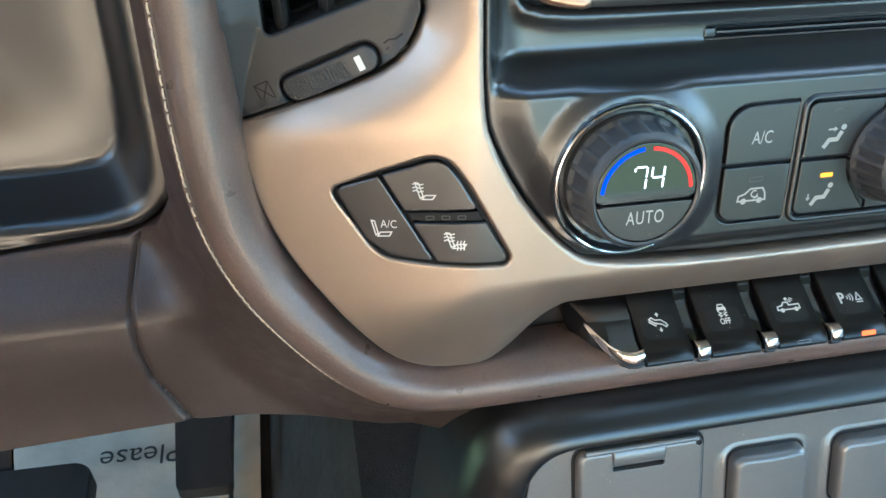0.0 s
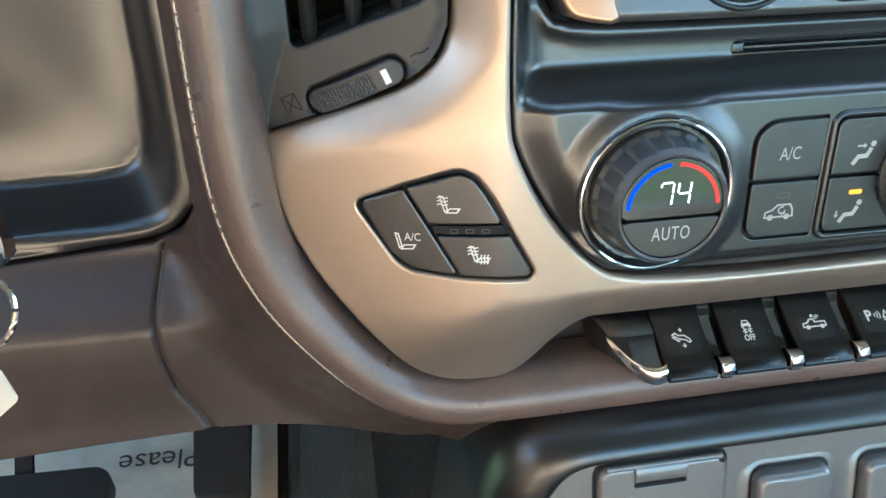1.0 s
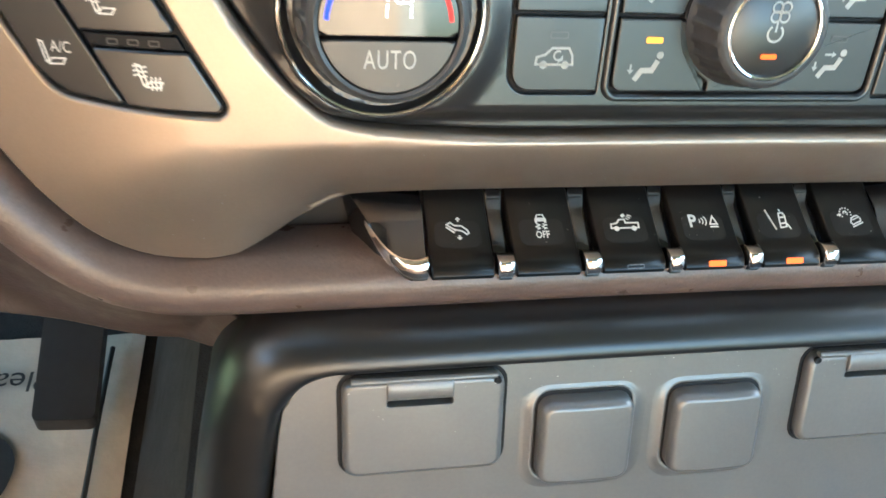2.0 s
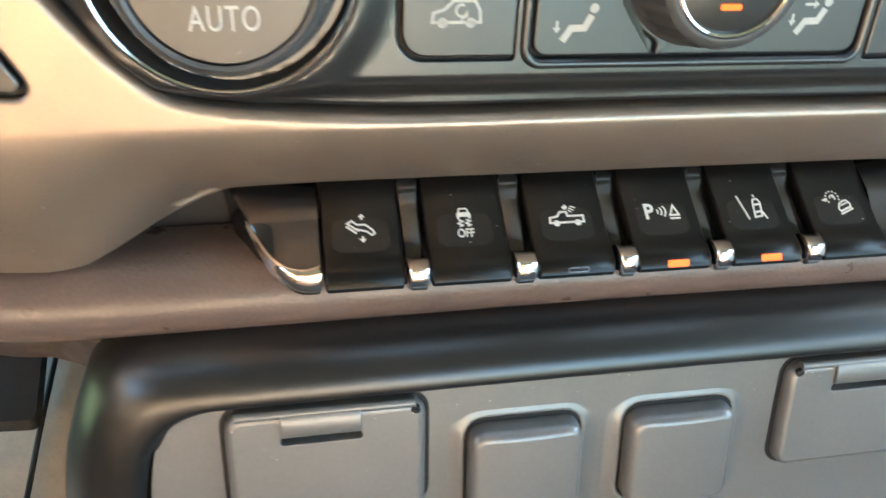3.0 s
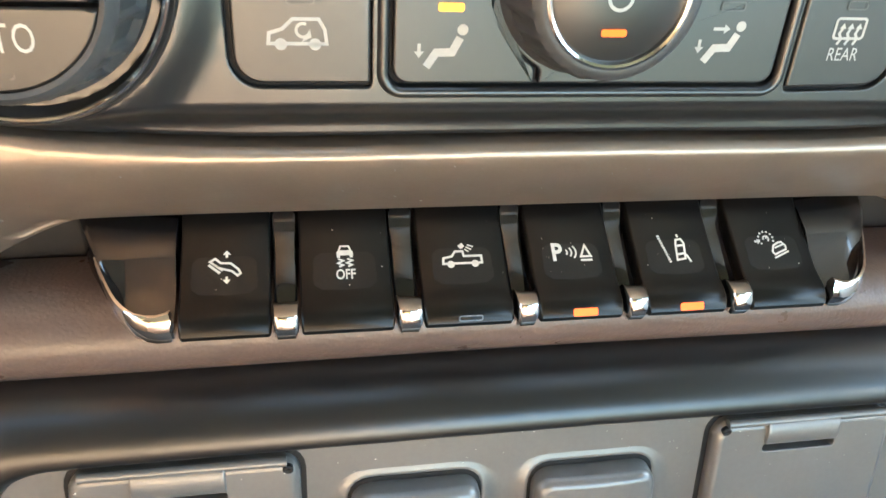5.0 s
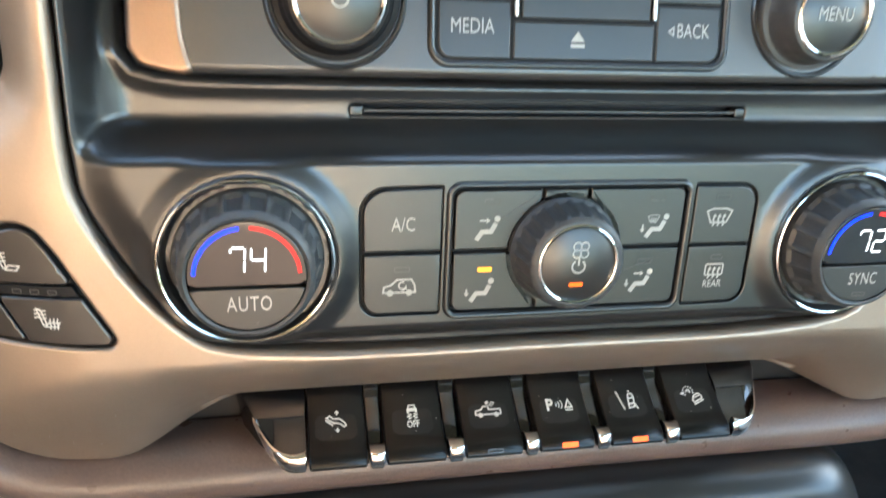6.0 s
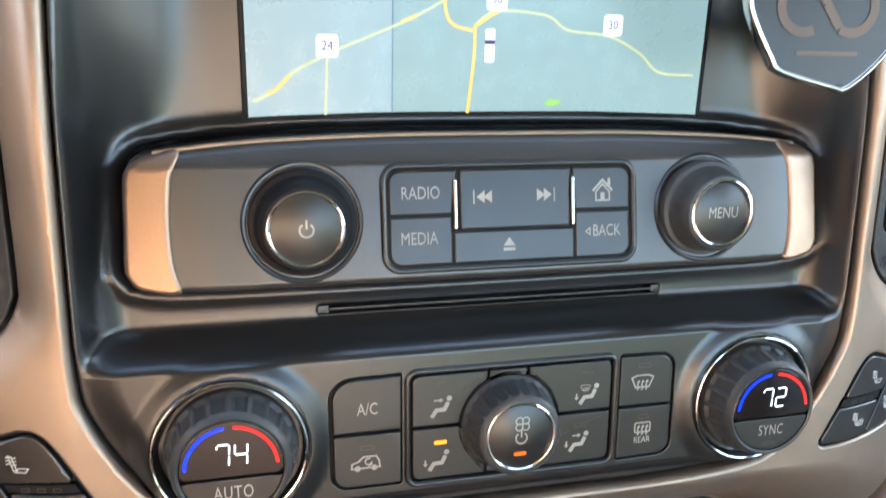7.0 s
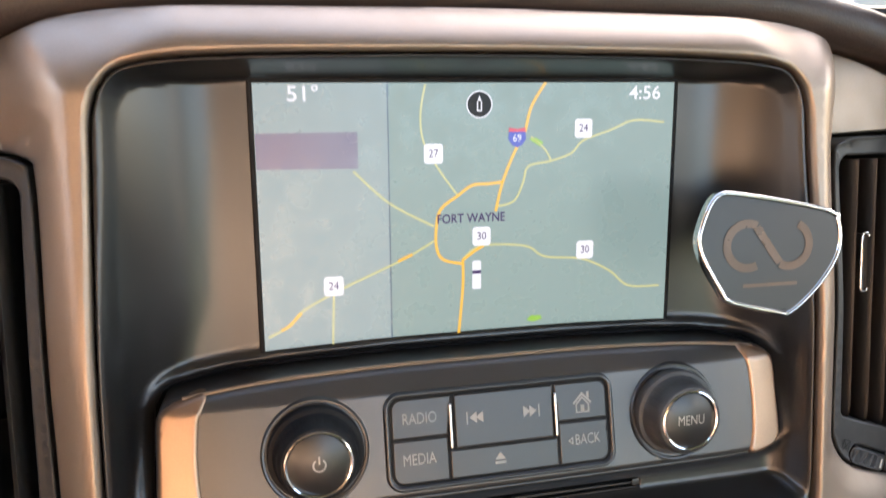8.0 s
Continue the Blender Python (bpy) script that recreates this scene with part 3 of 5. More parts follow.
def recirculate(f, u, v, k=1.0):
    body = [(-5, -1.6), (-4.8, 0.2), (-2.6, 0.9), (-0.8, 2.6), (3.6, 2.6), (4.6, 0.8), (4.9, -1.6)]
    s = [stroke(f, [(u + a * k, v + b * k) for a, b in body], 0.6 * k, closed=True)]
    for x in (-2.9, 2.9):
        s.append(dot(f, u + x * k, v - 1.7 * k, 1.05 * k))
    s.append(stroke(f, arc(u + 0.9 * k, v + 0.7 * k, 1.15 * k, 60, 310), 0.5 * k))
    s.append(patch(f, [(u + 0.6 * k, v - 1.3 * k), (u + 2.3 * k, v - 0.5 * k), (u + 2.1 * k, v + 0.9 * k)]))
    return join(*s)


def rear_glass(f, u, v, k=1.0):
    return join(stroke(f, rect(u - 3.3 * k, u + 3.3 * k, v - 1.6 * k, v + 2.4 * k, 0.6 * k), 0.55 * k, closed=True), wavy(f, u, v - 0.6 * k, 0.95 * k), words(f, "REAR", 2.7 * k, u, v - 5.0 * k, 0.78))


def fan(f, u, v, k=1.0):
    s = []
    for i in range(4):
        a = radians(45 + 90 * i)
        c = (u + 1.35 * k * math.cos(a), v + 1.35 * k * math.sin(a))
        s.append(stroke(f, arc(*c, 1.05 * k, 0, 345), 0.4 * k, closed=True))
    return join(*s)


def power_sign(f, u, v, k=1.0):
    return join(stroke(f, arc(u, v, 1.75 * k, 125, 415, 20), 0.5 * k), stroke(f, [(u, v + 0.3 * k), (u, v + 2.6 * k)], 0.5 * k))


# ---- climate controls ----
climate = thing("climate_control_panel", (-1, -16, -62), "satin black climate control panel with two temperature dials", "climate control")
FACE_Y = -17.4


def flat_key(outline, y, r=0.6, back=2.4):
    """A flat key cap with evenly rounded edges."""
    l = np.array(divide(outline, 1.6))
    nx = np.roll(l, -1, 0)
    if np.sum(l[:, 0] * nx[:, 1] - nx[:, 0] * l[:, 1]) < 0:
        l = l[::-1]
    t = np.roll(l, -1, 0) - np.roll(l, 1, 0)
    out = np.stack([t[:, 1], -t[:, 0]], 1) / (np.linalg.norm(t, axis=1, keepdims=True) + 1e-9)
    rings, normals = [[(x, y + back, z) for x, z in l]], [(a, 0.0, c) for a, c in out]
    for q in (0, 25, 50, 72, 90):
        c, k = math.cos(radians(q)), math.sin(radians(q))
        rings.append([(x - a * r * (1 - c), y + r * (1 - k), z - b * r * (1 - c)) for (x, z), (a, b) in zip(l, out)])
        normals += [(a * c, -k, b * c) for a, b in out]
    return (*loft(rings, (False, True)), normals)


def climate_key(name, outline):
    return part(name, flat_key(outline, FACE_Y - 0.7), KEY_PLASTIC, climate)


def groove(outline, y, mat, parent, name="seam"):
    """A dark gap under and round keys."""
    return part(name, sheet(outline, y, r=0.3, back=1.0, step=6), mat, parent, "dark recessed gap")


panel_face = Face((0, FACE_Y - 0.7, 0))
groove(inset(KEYS_LEFT, -0.4), FACE_Y + 1.2, DARK, climate)
groove(inset(KEYS_RIGHT, -0.4), FACE_Y + 1.2, DARK, climate)
groove(inset(KEYS_MIDDLE, -0.4), FACE_Y + 1.2, DARK, climate)
part("frame_ring", band(rect(-39.2, 41.0, -62.2, -17.6, 4.8, 8), bead(2.3, 1.5), FACE_Y + 0.2), PLASTIC, climate, "raised rounded frame of the mode keys")


def around(x0, x1, z0, z1, corners):
    """A key outline cut back by the round fan dial."""
    base = divide(rounded([(x0, z0, corners[0]), (x1, z0, corners[1]), (x1, z1, corners[2]), (x0, z1, corners[3])]), 2.0)
    out = []
    for x, z in base:
        dx, dz = x + 1, z + 40.2
        q = math.hypot(dx, dz)
        if q < 18.3:
            dx, dz = dx * 18.3 / q, dz * 18.3 / q
        out.append((dx - 1, dz - 40.2))
    return out


key = climate_key("ac_key", rounded([(-63.8, -39.1, 0.6), (-40.3, -39.1, 0.6), (-40.3, -19.6, 0.6), (-64, -20.2, 7.5)]))
part("legend", words(panel_face, "A/C", 4.3, -52.0, -30.7, 0.72), PRINT, key, "white printed letters")
led(panel_face, -51.8, -23.4, parent=key)
key = climate_key("recirculation_key", rounded([(-63.8, -59.3, 5), (-40.3, -59.3, 0.6), (-40.3, -40.1, 0.6), (-63.8, -40.1, 0.6)]))
part("legend", recirculate(panel_face, -52.8, -50.6), PRINT, key, "white car outline with a circling arrow")
led(panel_face, -52.2, -44.7, parent=key)
key = climate_key("face_vent_key", around(-36.4, -9.4, -39.2, -20.4, (0.5, 0.5, 0.5, 3)))
part("legend", person(panel_face, -26.6, -32.4, 1.0, ("face",)), PRINT, key, "white seated figure with an arrow at the face")
led(panel_face, -25.2, -23.8, parent=key)
key = climate_key("floor_vent_key", around(-36.4, -10.0, -59.4, -40.2, (3, 0.5, 0.5, 0.5)))
part("legend", person(panel_face, -27.4, -52.6, 1.0, ("feet",)), PRINT, key, "white seated figure with an arrow at the feet")
led(panel_face, -26.4, -45.6, lit=YELLOW, parent=key)
key = climate_key("dial_cap", around(-8.6, 5.4, -24, -20.4, (0.3, 0.3, 0.3, 0.3)))
key = climate_key("windscreen_floor_key", around(6.2, 38.2, -39.2, -20.4, (0.5, 0.5, 3, 0.5)))
part("legend", person(panel_face, 29.0, -32.9, 1.0, ("feet", "glass")), PRINT, key, "white seated figure with windscreen and foot arrows")
led(panel_face, 28.8, -23.6, parent=key)
key = climate_key("face_floor_key", around(-9.2, 38.2, -59.4, -40.2, (0.5, 3, 0.5, 0.5)))
part("legend", person(panel_face, 25.8, -51.4, 1.0, ("feet", "face")), PRINT, key, "white seated figure with two arrows")
led(panel_face, 26.6, -44.6, parent=key)
key = climate_key("windscreen_key", rounded([(41.8, -39.3, 0.6), (63.2, -39.4, 0.6), (63.2, -20.2, 6), (41.8, -19.9, 0.6)]))
part("legend", defrost(panel_face, 50.8, -30.4, 0.95), PRINT, key, "white windscreen with rising wavy arrows")
led(panel_face, 51.4, -23.6, parent=key)
key = climate_key("rear_window_key", rounded([(41.8, -60.2, 0.6), (63.4, -59.7, 5), (63.2, -40.2, 0.6), (41.8, -40.2, 0.6)]))
part("legend", rear_glass(panel_face, 52.0, -48.8, 0.95), PRINT, key, "white rear window with wavy arrows and letters")
led(panel_face, 52.2, -44.0, w=4, parent=key)

# fan dial
def ribs(count, depth, low, high):
    """Wide finger pockets between narrow ridges round a dial, between two heights."""
    return lambda a, r, h: r - (depth * min(1.0, max(0.0, (0.82 - math.cos(a * count)) / 0.3)) if low < h < high else 0.0)


FAN = (-1, FACE_Y, -40.2)
part("dial_gap", lathe(*FAN, [(18.6, -1.2), (18.0, 0.3), (17.4, 0.5), (16.0, 0.2)], 72, (False, False)), DARK, climate, "dark ring round the fan dial")
dial = part("fan_dial", lathe(*FAN, [(17.3, -1), (17.4, 0.8), (16.9, 1.5), (16.6, 2.2), (16.1, 7), (15.5, 10.8), (14.7, 12.6), (13.6, 13.5), (12.4, 13.6), (11.6, 13.2)], 192, (False, False), ribs(24, 0.45, 1.8, 11.5)), RUBBER, climate, "ribbed dark grey fan dial")
part("chrome_ring", ring_shape(FAN[0], FAN[1] - 13.3, FAN[2], 12.1, 0.62), CHROME, dial, "bright chrome ring")
part("dial_face", lathe(*FAN, [(11.8, 12.2), (11.6, 13.0), (11.1, 13.3), (0.01, 13.4)], 64), KEY_PLASTIC, dial)
dial_face = Face((FAN[0], FAN[1] - 13.4, FAN[2]))
part("legend", join(fan(dial_face, 0.4, 4.6, 1.2), power_sign(dial_face, 0.1, -0.6, 1.15)), PRINT, dial, "white fan and power signs")
led(dial_face, -0.3, -6.3, 4.4, 1.2, AMBER, dial)


def seven(f, u, v, text, h=7.2, w=3.8, s=0.5):
    """Seven-segment digits."""
    segs = {"7": "sabc", "4": "fgbc", "2": "abged"}
    out = []
    for i, ch in enumerate(text):
        x = u + (i - (len(text) - 1) / 2) * (w + 1.7)
        lean = lambda a, b: (x + a + b * 0.06, v + b)
        g = 0.32
        lines = {"a": ((-w / 2 + g, h / 2), (w / 2 - g, h / 2)), "b": ((w / 2, h / 2 - g), (w / 2, g)), "c": ((w / 2, -g), (w / 2, -h / 2 + g)),
                 "d": ((-w / 2 + g, -h / 2), (w / 2 - g, -h / 2)), "e": ((-w / 2, -g), (-w / 2, -h / 2 + g)), "f": ((-w / 2, h / 2 - g), (-w / 2, g)), "g": ((-w / 2 + g, 0), (w / 2 - g, 0)), "s": ((-w / 2, h / 2 - g), (-w / 2, h / 2 - 1.3))}
        for c in segs[ch]:
            (a, b), (c1, d1) = lines[c]
            out.append(stroke(f, [lean(a, b), lean(c1, d1)], s, 0.2))
    return join(*out)


def half_disc(cx, cz, r, cut, top=True, n=40):
    """The part of a disc above or below a straight cut."""
    a0 = math.asin(max(-1, min(1, cut / r)))
    a = np.linspace(a0, math.pi - a0, n) if top else np.linspace(math.pi - a0, 2 * math.pi + a0, n)
    return [(cx + r * math.cos(q), cz + r * math.sin(q)) for q in a]


def temperature_dial(cx, digits, word):
    cz, base = -40.2, -18.0
    d = part("temperature_dial", lathe(cx, base, cz, [(21.6, 0), (21.2, 2.2), (20.6, 3.2), (19.2, 10.6), (18.7, 11.8), (17.9, 13.4), (17.0, 14.1), (16.2, 13.7)], 192, (False, False), ribs(20, 0.8, 2.6, 11.4)), RUBBER, climate, "grooved dark grey temperature dial")
    part("dial_seat", lathe(cx, base + 4, cz, [(26.2, 2.0), (26.0, 5.6), (25.4, 6.3), (24.4, 5.9), (23.2, 4.2), (22.5, 2.0), (21.8, 1.0)], 72, (False, False)), PLASTIC, d, "raised black collar round the dial")
    part("chrome_ring", ring_shape(cx - 0.4, base - 3.0, cz, 24.5, 0.6, 96), CHROME, d, "thin chrome ring")
    part("display_window", sheet(half_disc(cx, cz, 16.1, -2.7, True), lambda p, d: np.full(len(p), base - 13.7), r=0.4, back=3, step=4), SMOKED, d, "glossy smoked display window")
    part("push_key", sheet(half_disc(cx, cz, 16.1, -3.4, False), lambda p, d: np.full(len(p), base - 13.6), r=0.5, back=3, step=4), KEY_PLASTIC, d)
    f = Face((cx, base - 13.72, cz))
    part("digits", seven(f, 0.3, 5.0, digits), DIGIT, d, "lit white seven-segment number")
    part("cold_arc", stroke(f, arc(0, 0, 14.2, 176, 97, 24), 1.05, 0.15), BLUE_LIT, d, "lit blue arc")
    part("warm_arc", stroke(f, arc(0, 0, 14.2, 86, 4, 24), 1.05, 0.15), RED_LIT, d, "lit red arc")
    part("legend", words(f, word, 4.4 if word == "AUTO" else 4.1, 0.3, -8.1, 0.66, 0.0, gap=1.12), PRINT, d, "white printed letters")
    led(f, 0, -13.4, 4.8, 1.1, None, d, -0.05)


for cx, digits, word in CLIMATE_KNOBS:
    temperature_dial(cx, digits, word)

# ---- radio controls ----
radio = thing("radio_control_panel", (-1.5, -8, 11), "satin black radio control panel with bronze end caps", "radio")


def pod_y(z):
    return -6.0 - 6.5 * (56 - z) / 44


def pod_depth(p, d):
    z = p[:, 1]
    up = np.clip((z - 51.0) / 10.5, 0, 1)
    roll = 6.5 * np.sqrt(up * up + 0.012) - 0.71
    return pod_y(z) + roll + 3.6 * np.clip((np.abs(p[:, 0] - POD_MID) - 100) / 28, 0, 1) ** 2


part("pod_shell", sheet(inset(POD, 0.9), pod_depth, r=3.2, back=26, step=3, lines=[[(-120, z), (121, z)] for z in (49.4, 50.6, 51.4, 52.4, 53.6)]), POD_PLASTIC, radio, sharp=60)
part("pod_gap", sheet(inset(POD, -4.0), lambda p, d: bezel_depth(p, away(p, OPENING)) + 5.0, r=0.5, back=4, step=8), DARK, radio, "dark gap round the pod")
for side in (-1, 1):
    lo = [(-109.8, 11.9), (-119.4, 12.5), (-124.2, 14.1), (-126.7, 17.8), (-126.4, 34), (-125.8, 48.2), (-123.3, 52.8), (-116.8, 55.6), (-108.4, 57.0), (-111.0, 48), (-112.0, 34), (-111.4, 21)]
    out = lo if side < 0 else [(2 * POD_MID - x, z) for x, z in lo][::-1]
    part("end_cap", sheet(curve(out, 3, True), lambda p, d: pod_depth(p, d) - 1.0, r=2.0, back=5, step=2.5), CAP_BRONZE, radio, "satin bronze end cap", sharp=60)


top_rim = [(x, z) for x, z in inset(POD, 1.1) if z > 55.5]
part("top_rim", tube([(x, float(pod_depth(np.array([[x, z]]), None)[0]) + 0.9, z) for x, z in sorted(top_rim)], 0.75, 8), BRONZE, radio, "thin bronze line along the upper edge")


class PodFace(Face):
    """Prints that follow the sloping radio face."""

    def at(self, u, v, h=0.12):
        return (u, pod_y(v) - 0.55 - h, v)


rf = PodFace((0, 0, 0))


def radio_key(name, outline, proud=0.55, mat=None):
    return part(name, sheet(outline, lambda p, d: pod_y(p[:, 1]) - proud, r=0.6, back=2.5, step=5), mat or KEY_PLASTIC, radio)


part("key_gap", sheet(rect(-43.2, 46.2, 16.6, 49.8, 5, 8), lambda p, d: pod_y(p[:, 1]) - 0.15, r=0.2, back=0.5, step=5), DARK, radio, "dark recessed gap between the keys")
part("frame_ring", band(rect(-45.4, 48.4, 14.6, 51.8, 6.5, 9), bead(2.3, 1.4), lambda p, d: pod_y(p[:, 1])), PLASTIC, radio, "raised rounded frame of the keys")
key = radio_key("radio_key", rounded([(-42.4, 34.3, 0.5), (-20.9, 34.3, 0.5), (-18.9, 49.0, 0.5), (-42.4, 49.0, 4)]))
part("legend", words(rf, "RADIO", 4.2, -31.6, 41.4, 0.74), PRINT, key, "white printed letters")
key = radio_key("media_key", rounded([(-42.4, 17.4, 4), (-20.9, 17.4, 0.5), (-20.9, 33.5, 0.5), (-42.4, 33.5, 0.5)]))
part("legend", words(rf, "MEDIA", 4.2, -32.4, 26.2, 0.74), PRINT, key, "white printed letters")
key = radio_key("seek_key", rounded([(-17.8, 28.9, 0.5), (22.2, 28.9, 0.5), (22.6, 49.0, 0.5), (-17.8, 49.0, 0.5)]), 0.9)


def seek(u, v, s):
    tri = lambda x: patch(rf, [(x - s * 1.5, v), (x + s * 1.5, v + 2.2), (x + s * 1.5, v - 2.2)], 0.5)
    return join(tri(u - s * 0.2), tri(u + s * 2.4), stroke(rf, [(u - s * 2.6, v - 2.4), (u - s * 2.6, v + 2.4)], 0.5, 0.5))


part("legend", seek(-10.4, 39.8, 1), PRINT, key, "white back-skip sign")
part("legend", seek(13.8, 39.9, -1), PRINT, key, "white forward-skip sign")
key = radio_key("eject_key", rounded([(-20.1, 17.4, 0.5), (23.8, 17.4, 0.5), (23.8, 28.1, 0.5), (-20.1, 28.1, 0.5)]))
part("legend", join(patch(rf, [(-0.4, 25.6), (-2.6, 22.7), (1.8, 22.7)]), patch(rf, [(-2.6, 22.0), (1.8, 22.0), (1.8, 21.0), (-2.6, 21.0)])), PRINT, key, "white eject sign")
key = radio_key("home_key", rounded([(24.6, 34.3, 0.5), (45.4, 34.3, 0.5), (45.4, 49.0, 4), (23.4, 49.0, 0.5)]))
part("legend", join(stroke(rf, [(31.2, 40.6), (35, 44.4), (38.8, 40.6)], 0.8), stroke(rf, [(32.4, 40.2), (32.4, 37.2), (37.6, 37.2), (37.6, 40.2), (35, 43)], 0.6, closed=True),
                    patch(rf, [(34.2, 37.2), (35.8, 37.2), (35.8, 40.0), (34.2, 40.0)]), patch(rf, [(37.0, 43.0), (38.0, 42.2), (38.0, 45.0), (37.0, 45.0)])), PRINT, key, "white house sign")
key = radio_key("back_key", rounded([(24.6, 17.4, 0.5), (45.4, 17.4, 4), (45.4, 33.5, 0.5), (24.6, 33.5, 0.5)]))
part("legend", join(words(rf, "BACK", 4.1, 36.4, 26.4, 0.72), stroke(rf, [(28.4, 26.4), (30.0, 27.6), (30.0, 25.2)], 0.4, closed=True)), PRINT, key, "white printed letters with an arrowhead")
for x in (-19.6, 23.3):
    part("silver_bar", sheet(rect(x - 0.7, x + 0.6, 29.2, 46.0, 0.4), lambda p, d: pod_y(p[:, 1]) - 2.0, r=0.6, back=3, step=4), SILVER, radio, "bright silver bar between keys")

for (cx, cz), word in zip(RADIO_KNOBS, ("", "MENU")):
    y0 = pod_y(cz)
    ring = 11.7
    knob = part("volume_knob" if not word else "menu_knob", lathe(cx, y0, cz, [(17.7, -1), (17.7, 2.2), (17.2, 2.9), (15.9, 3.2), (15.2, 4.2), (ring + 2.9, 8.0), (ring + 2.4, 11.4), (ring + 1.5, 12.8), (ring + 0.2, 13.1), (ring - 0.5, 12.6)], 192, (False, False), ribs(32, 0.12, 3, 11.3)), DARK if not word else RUBBER, radio, "dark knob with a chrome-ringed face")
    seat = lathe(cx, y0 + 1, cz, [(20.3, -1.5), (19.9, 1.0), (19.2, 1.9), (18.5, 1.8), (18.1, 0.9), (17.8, -1.0)], 72, (False, False))
    part("knob_seat", ([(x, y + (z - cz) * 6.5 / 44, z) for x, y, z in seat[0]], *seat[1:]), PLASTIC, knob, "black moulded collar")
    part("chrome_ring", ring_shape(cx, y0 - 12.7, cz, ring, 0.8), CHROME, knob, "bright chrome ring")
    part("knob_face", lathe(cx, y0, cz, [(ring - 0.4, 11.5), (ring - 0.5, 12.3), (ring - 1.0, 12.6), (0.01, 12.8)], 64), KEY_PLASTIC, knob)
    f = Face((cx, y0 - 12.8, cz))
    part("legend", words(f, word, 4.0, 0.4, 0, 0.76) if word else power_sign(f, 0.2, -0.2, 1.25), PRINT, knob, "white printed legend")

# ---- map display ----
display = thing("display_screen", (0.4, 19, 64), "lit colour map display with a pale grey-green map", "display")
part("screen_frame", band(rect(-SCREEN_W - 1.6, SCREEN_W + 2.1, SCREEN_LOW - 1.5, SCREEN_HIGH + 1.5, 0.8), [(0, -3), (0, -0.2), (0.4, 0.2), (1.4, 0.3), (1.9, 0.2), (2.1, -0.6)], lambda p, d: screen_y(p[:, 1])), DARK, display, "black display surround")


class Map(Face):
    """Drawing on the lit screen."""

    def __init__(self, lift=0.0):
        self.lift = lift

    def at(self, u, v, h=0.12):
        return (u, screen_y(v) - self.lift - h, v)


m0, m1, m2, m3 = Map(0.0), Map(0.1), Map(0.2), Map(0.3)
part("map_land", patch(m0, [(-36, SCREEN_LOW), (SCREEN_W + 0.4, SCREEN_LOW), (SCREEN_W + 0.4, SCREEN_HIGH), (-36, SCREEN_HIGH)], 0), MAP_LAND, display, "lit pale grey-green map")
part("side_panel", patch(m0, [(-SCREEN_W + 0.4, SCREEN_LOW), (-36, SCREEN_LOW), (-36, SCREEN_HIGH), (-SCREEN_W + 0.4, SCREEN_HIGH)], 0), MAP_SIDE, display, "lit side strip, paler for the glare on it")
part("divider", stroke(m1, [(-36, SCREEN_LOW), (-36, SCREEN_HIGH)], 0.5), MAP_LINE, display)
part("caption_box", patch(m1, [(-86.4, 136.5), (-48, 136), (-48, 150), (-86.4, 150)]), MAP_BOX, display, "plain violet caption box")


def road(pts, w, mat, smooth=True):
    return part("map_road", stroke(m1 if mat is MAP_MINOR else m2, curve(pts, 2.0) if smooth else pts, w), mat, display)


road([(8, 119), (16, 121), (20, 129), (22, 135), (32, 137), (41, 140), (46, 145), (58, 149), (69, 153), (83, 152)], 0.9, MAP_MINOR)
road([(23, 147), (29, 142), (32, 137)], 0.8, MAP_MINOR)
road([(-6, 98), (2, 103), (21, 102), (30, 97), (47, 95), (60, 89), (69, 82), (84, 81)], 0.9, MAP_MINOR)
road([(-18, 106), (-29, 100), (-43, 94), (-55, 89), (-71, 81), (-77, 75), (-85, 71)], 0.95, MAP_MINOR)
road([(-59, 88), (-60, 66)], 0.8, MAP_MINOR)
road([(-18, 112), (-36, 122), (-50, 135)], 0.9, MAP_MINOR)
road([(-21, 168), (-23, 157), (-22, 146), (-16, 135), (-8, 124)], 0.8, MAP_MINOR)
road([(11, 129), (5, 128.4), (-2, 128), (-8, 124), (-15, 119), (-17, 112), (-17, 103), (-14, 98), (-6, 96)], 1.2, MAP_ROAD)
road([(29, 168.6), (23, 159), (20, 148), (16, 141), (11, 129), (8, 117)], 1.2, MAP_ROAD)
road([(-6, 98), (-6, 86), (-8, 65)], 1.2, MAP_ROAD)
road([(-27, 101), (-33, 98.5)], 1.2, MAP_ROAD)
road([(-72, 80), (-77, 75), (-80, 73.6)], 1.2, MAP_ROAD)
road([(-6, 97.5), (0, 101.6), (3, 103)], 1.2, MAP_ROAD)
for x, z, n in ((-18, 141, "27"), (-59, 90, "24"), (46, 150, "24"), (2, 107, "30"), (48, 99, "30")):
    s = part("route_shield", patch(m2, rect(x - 3.9, x + 3.9, z - 3.9, z + 3.9, 1.3), 0.16), MAP_WHITE, display, "white route shield")
    part("route_number", words(m3, n, 3.2, x, z, 0.9), MAP_INK, s)
s = part("route_shield", patch(m2, [(13.4, 149), (20.6, 149), (20.8, 146), (19, 143.6), (17, 142.8), (15, 143.6), (13.2, 146)], 0.16), MAP_BLUE, display, "blue and red route shield")
part("shield_band", patch(m2, [(13.4, 149), (20.6, 149), (20.5, 150.8), (17, 150.2), (13.5, 150.8)], 0.16), MAP_RED, s)
part("route_number", words(m3, "69", 3.0, 17, 146.4, 0.9), MAP_WHITE, s)
part("place_name", words(m3, "FORT WAYNE", 3.7, -2.4, 114.6, 0.86, bold=0.012), MAP_INK, display, "dark map lettering")
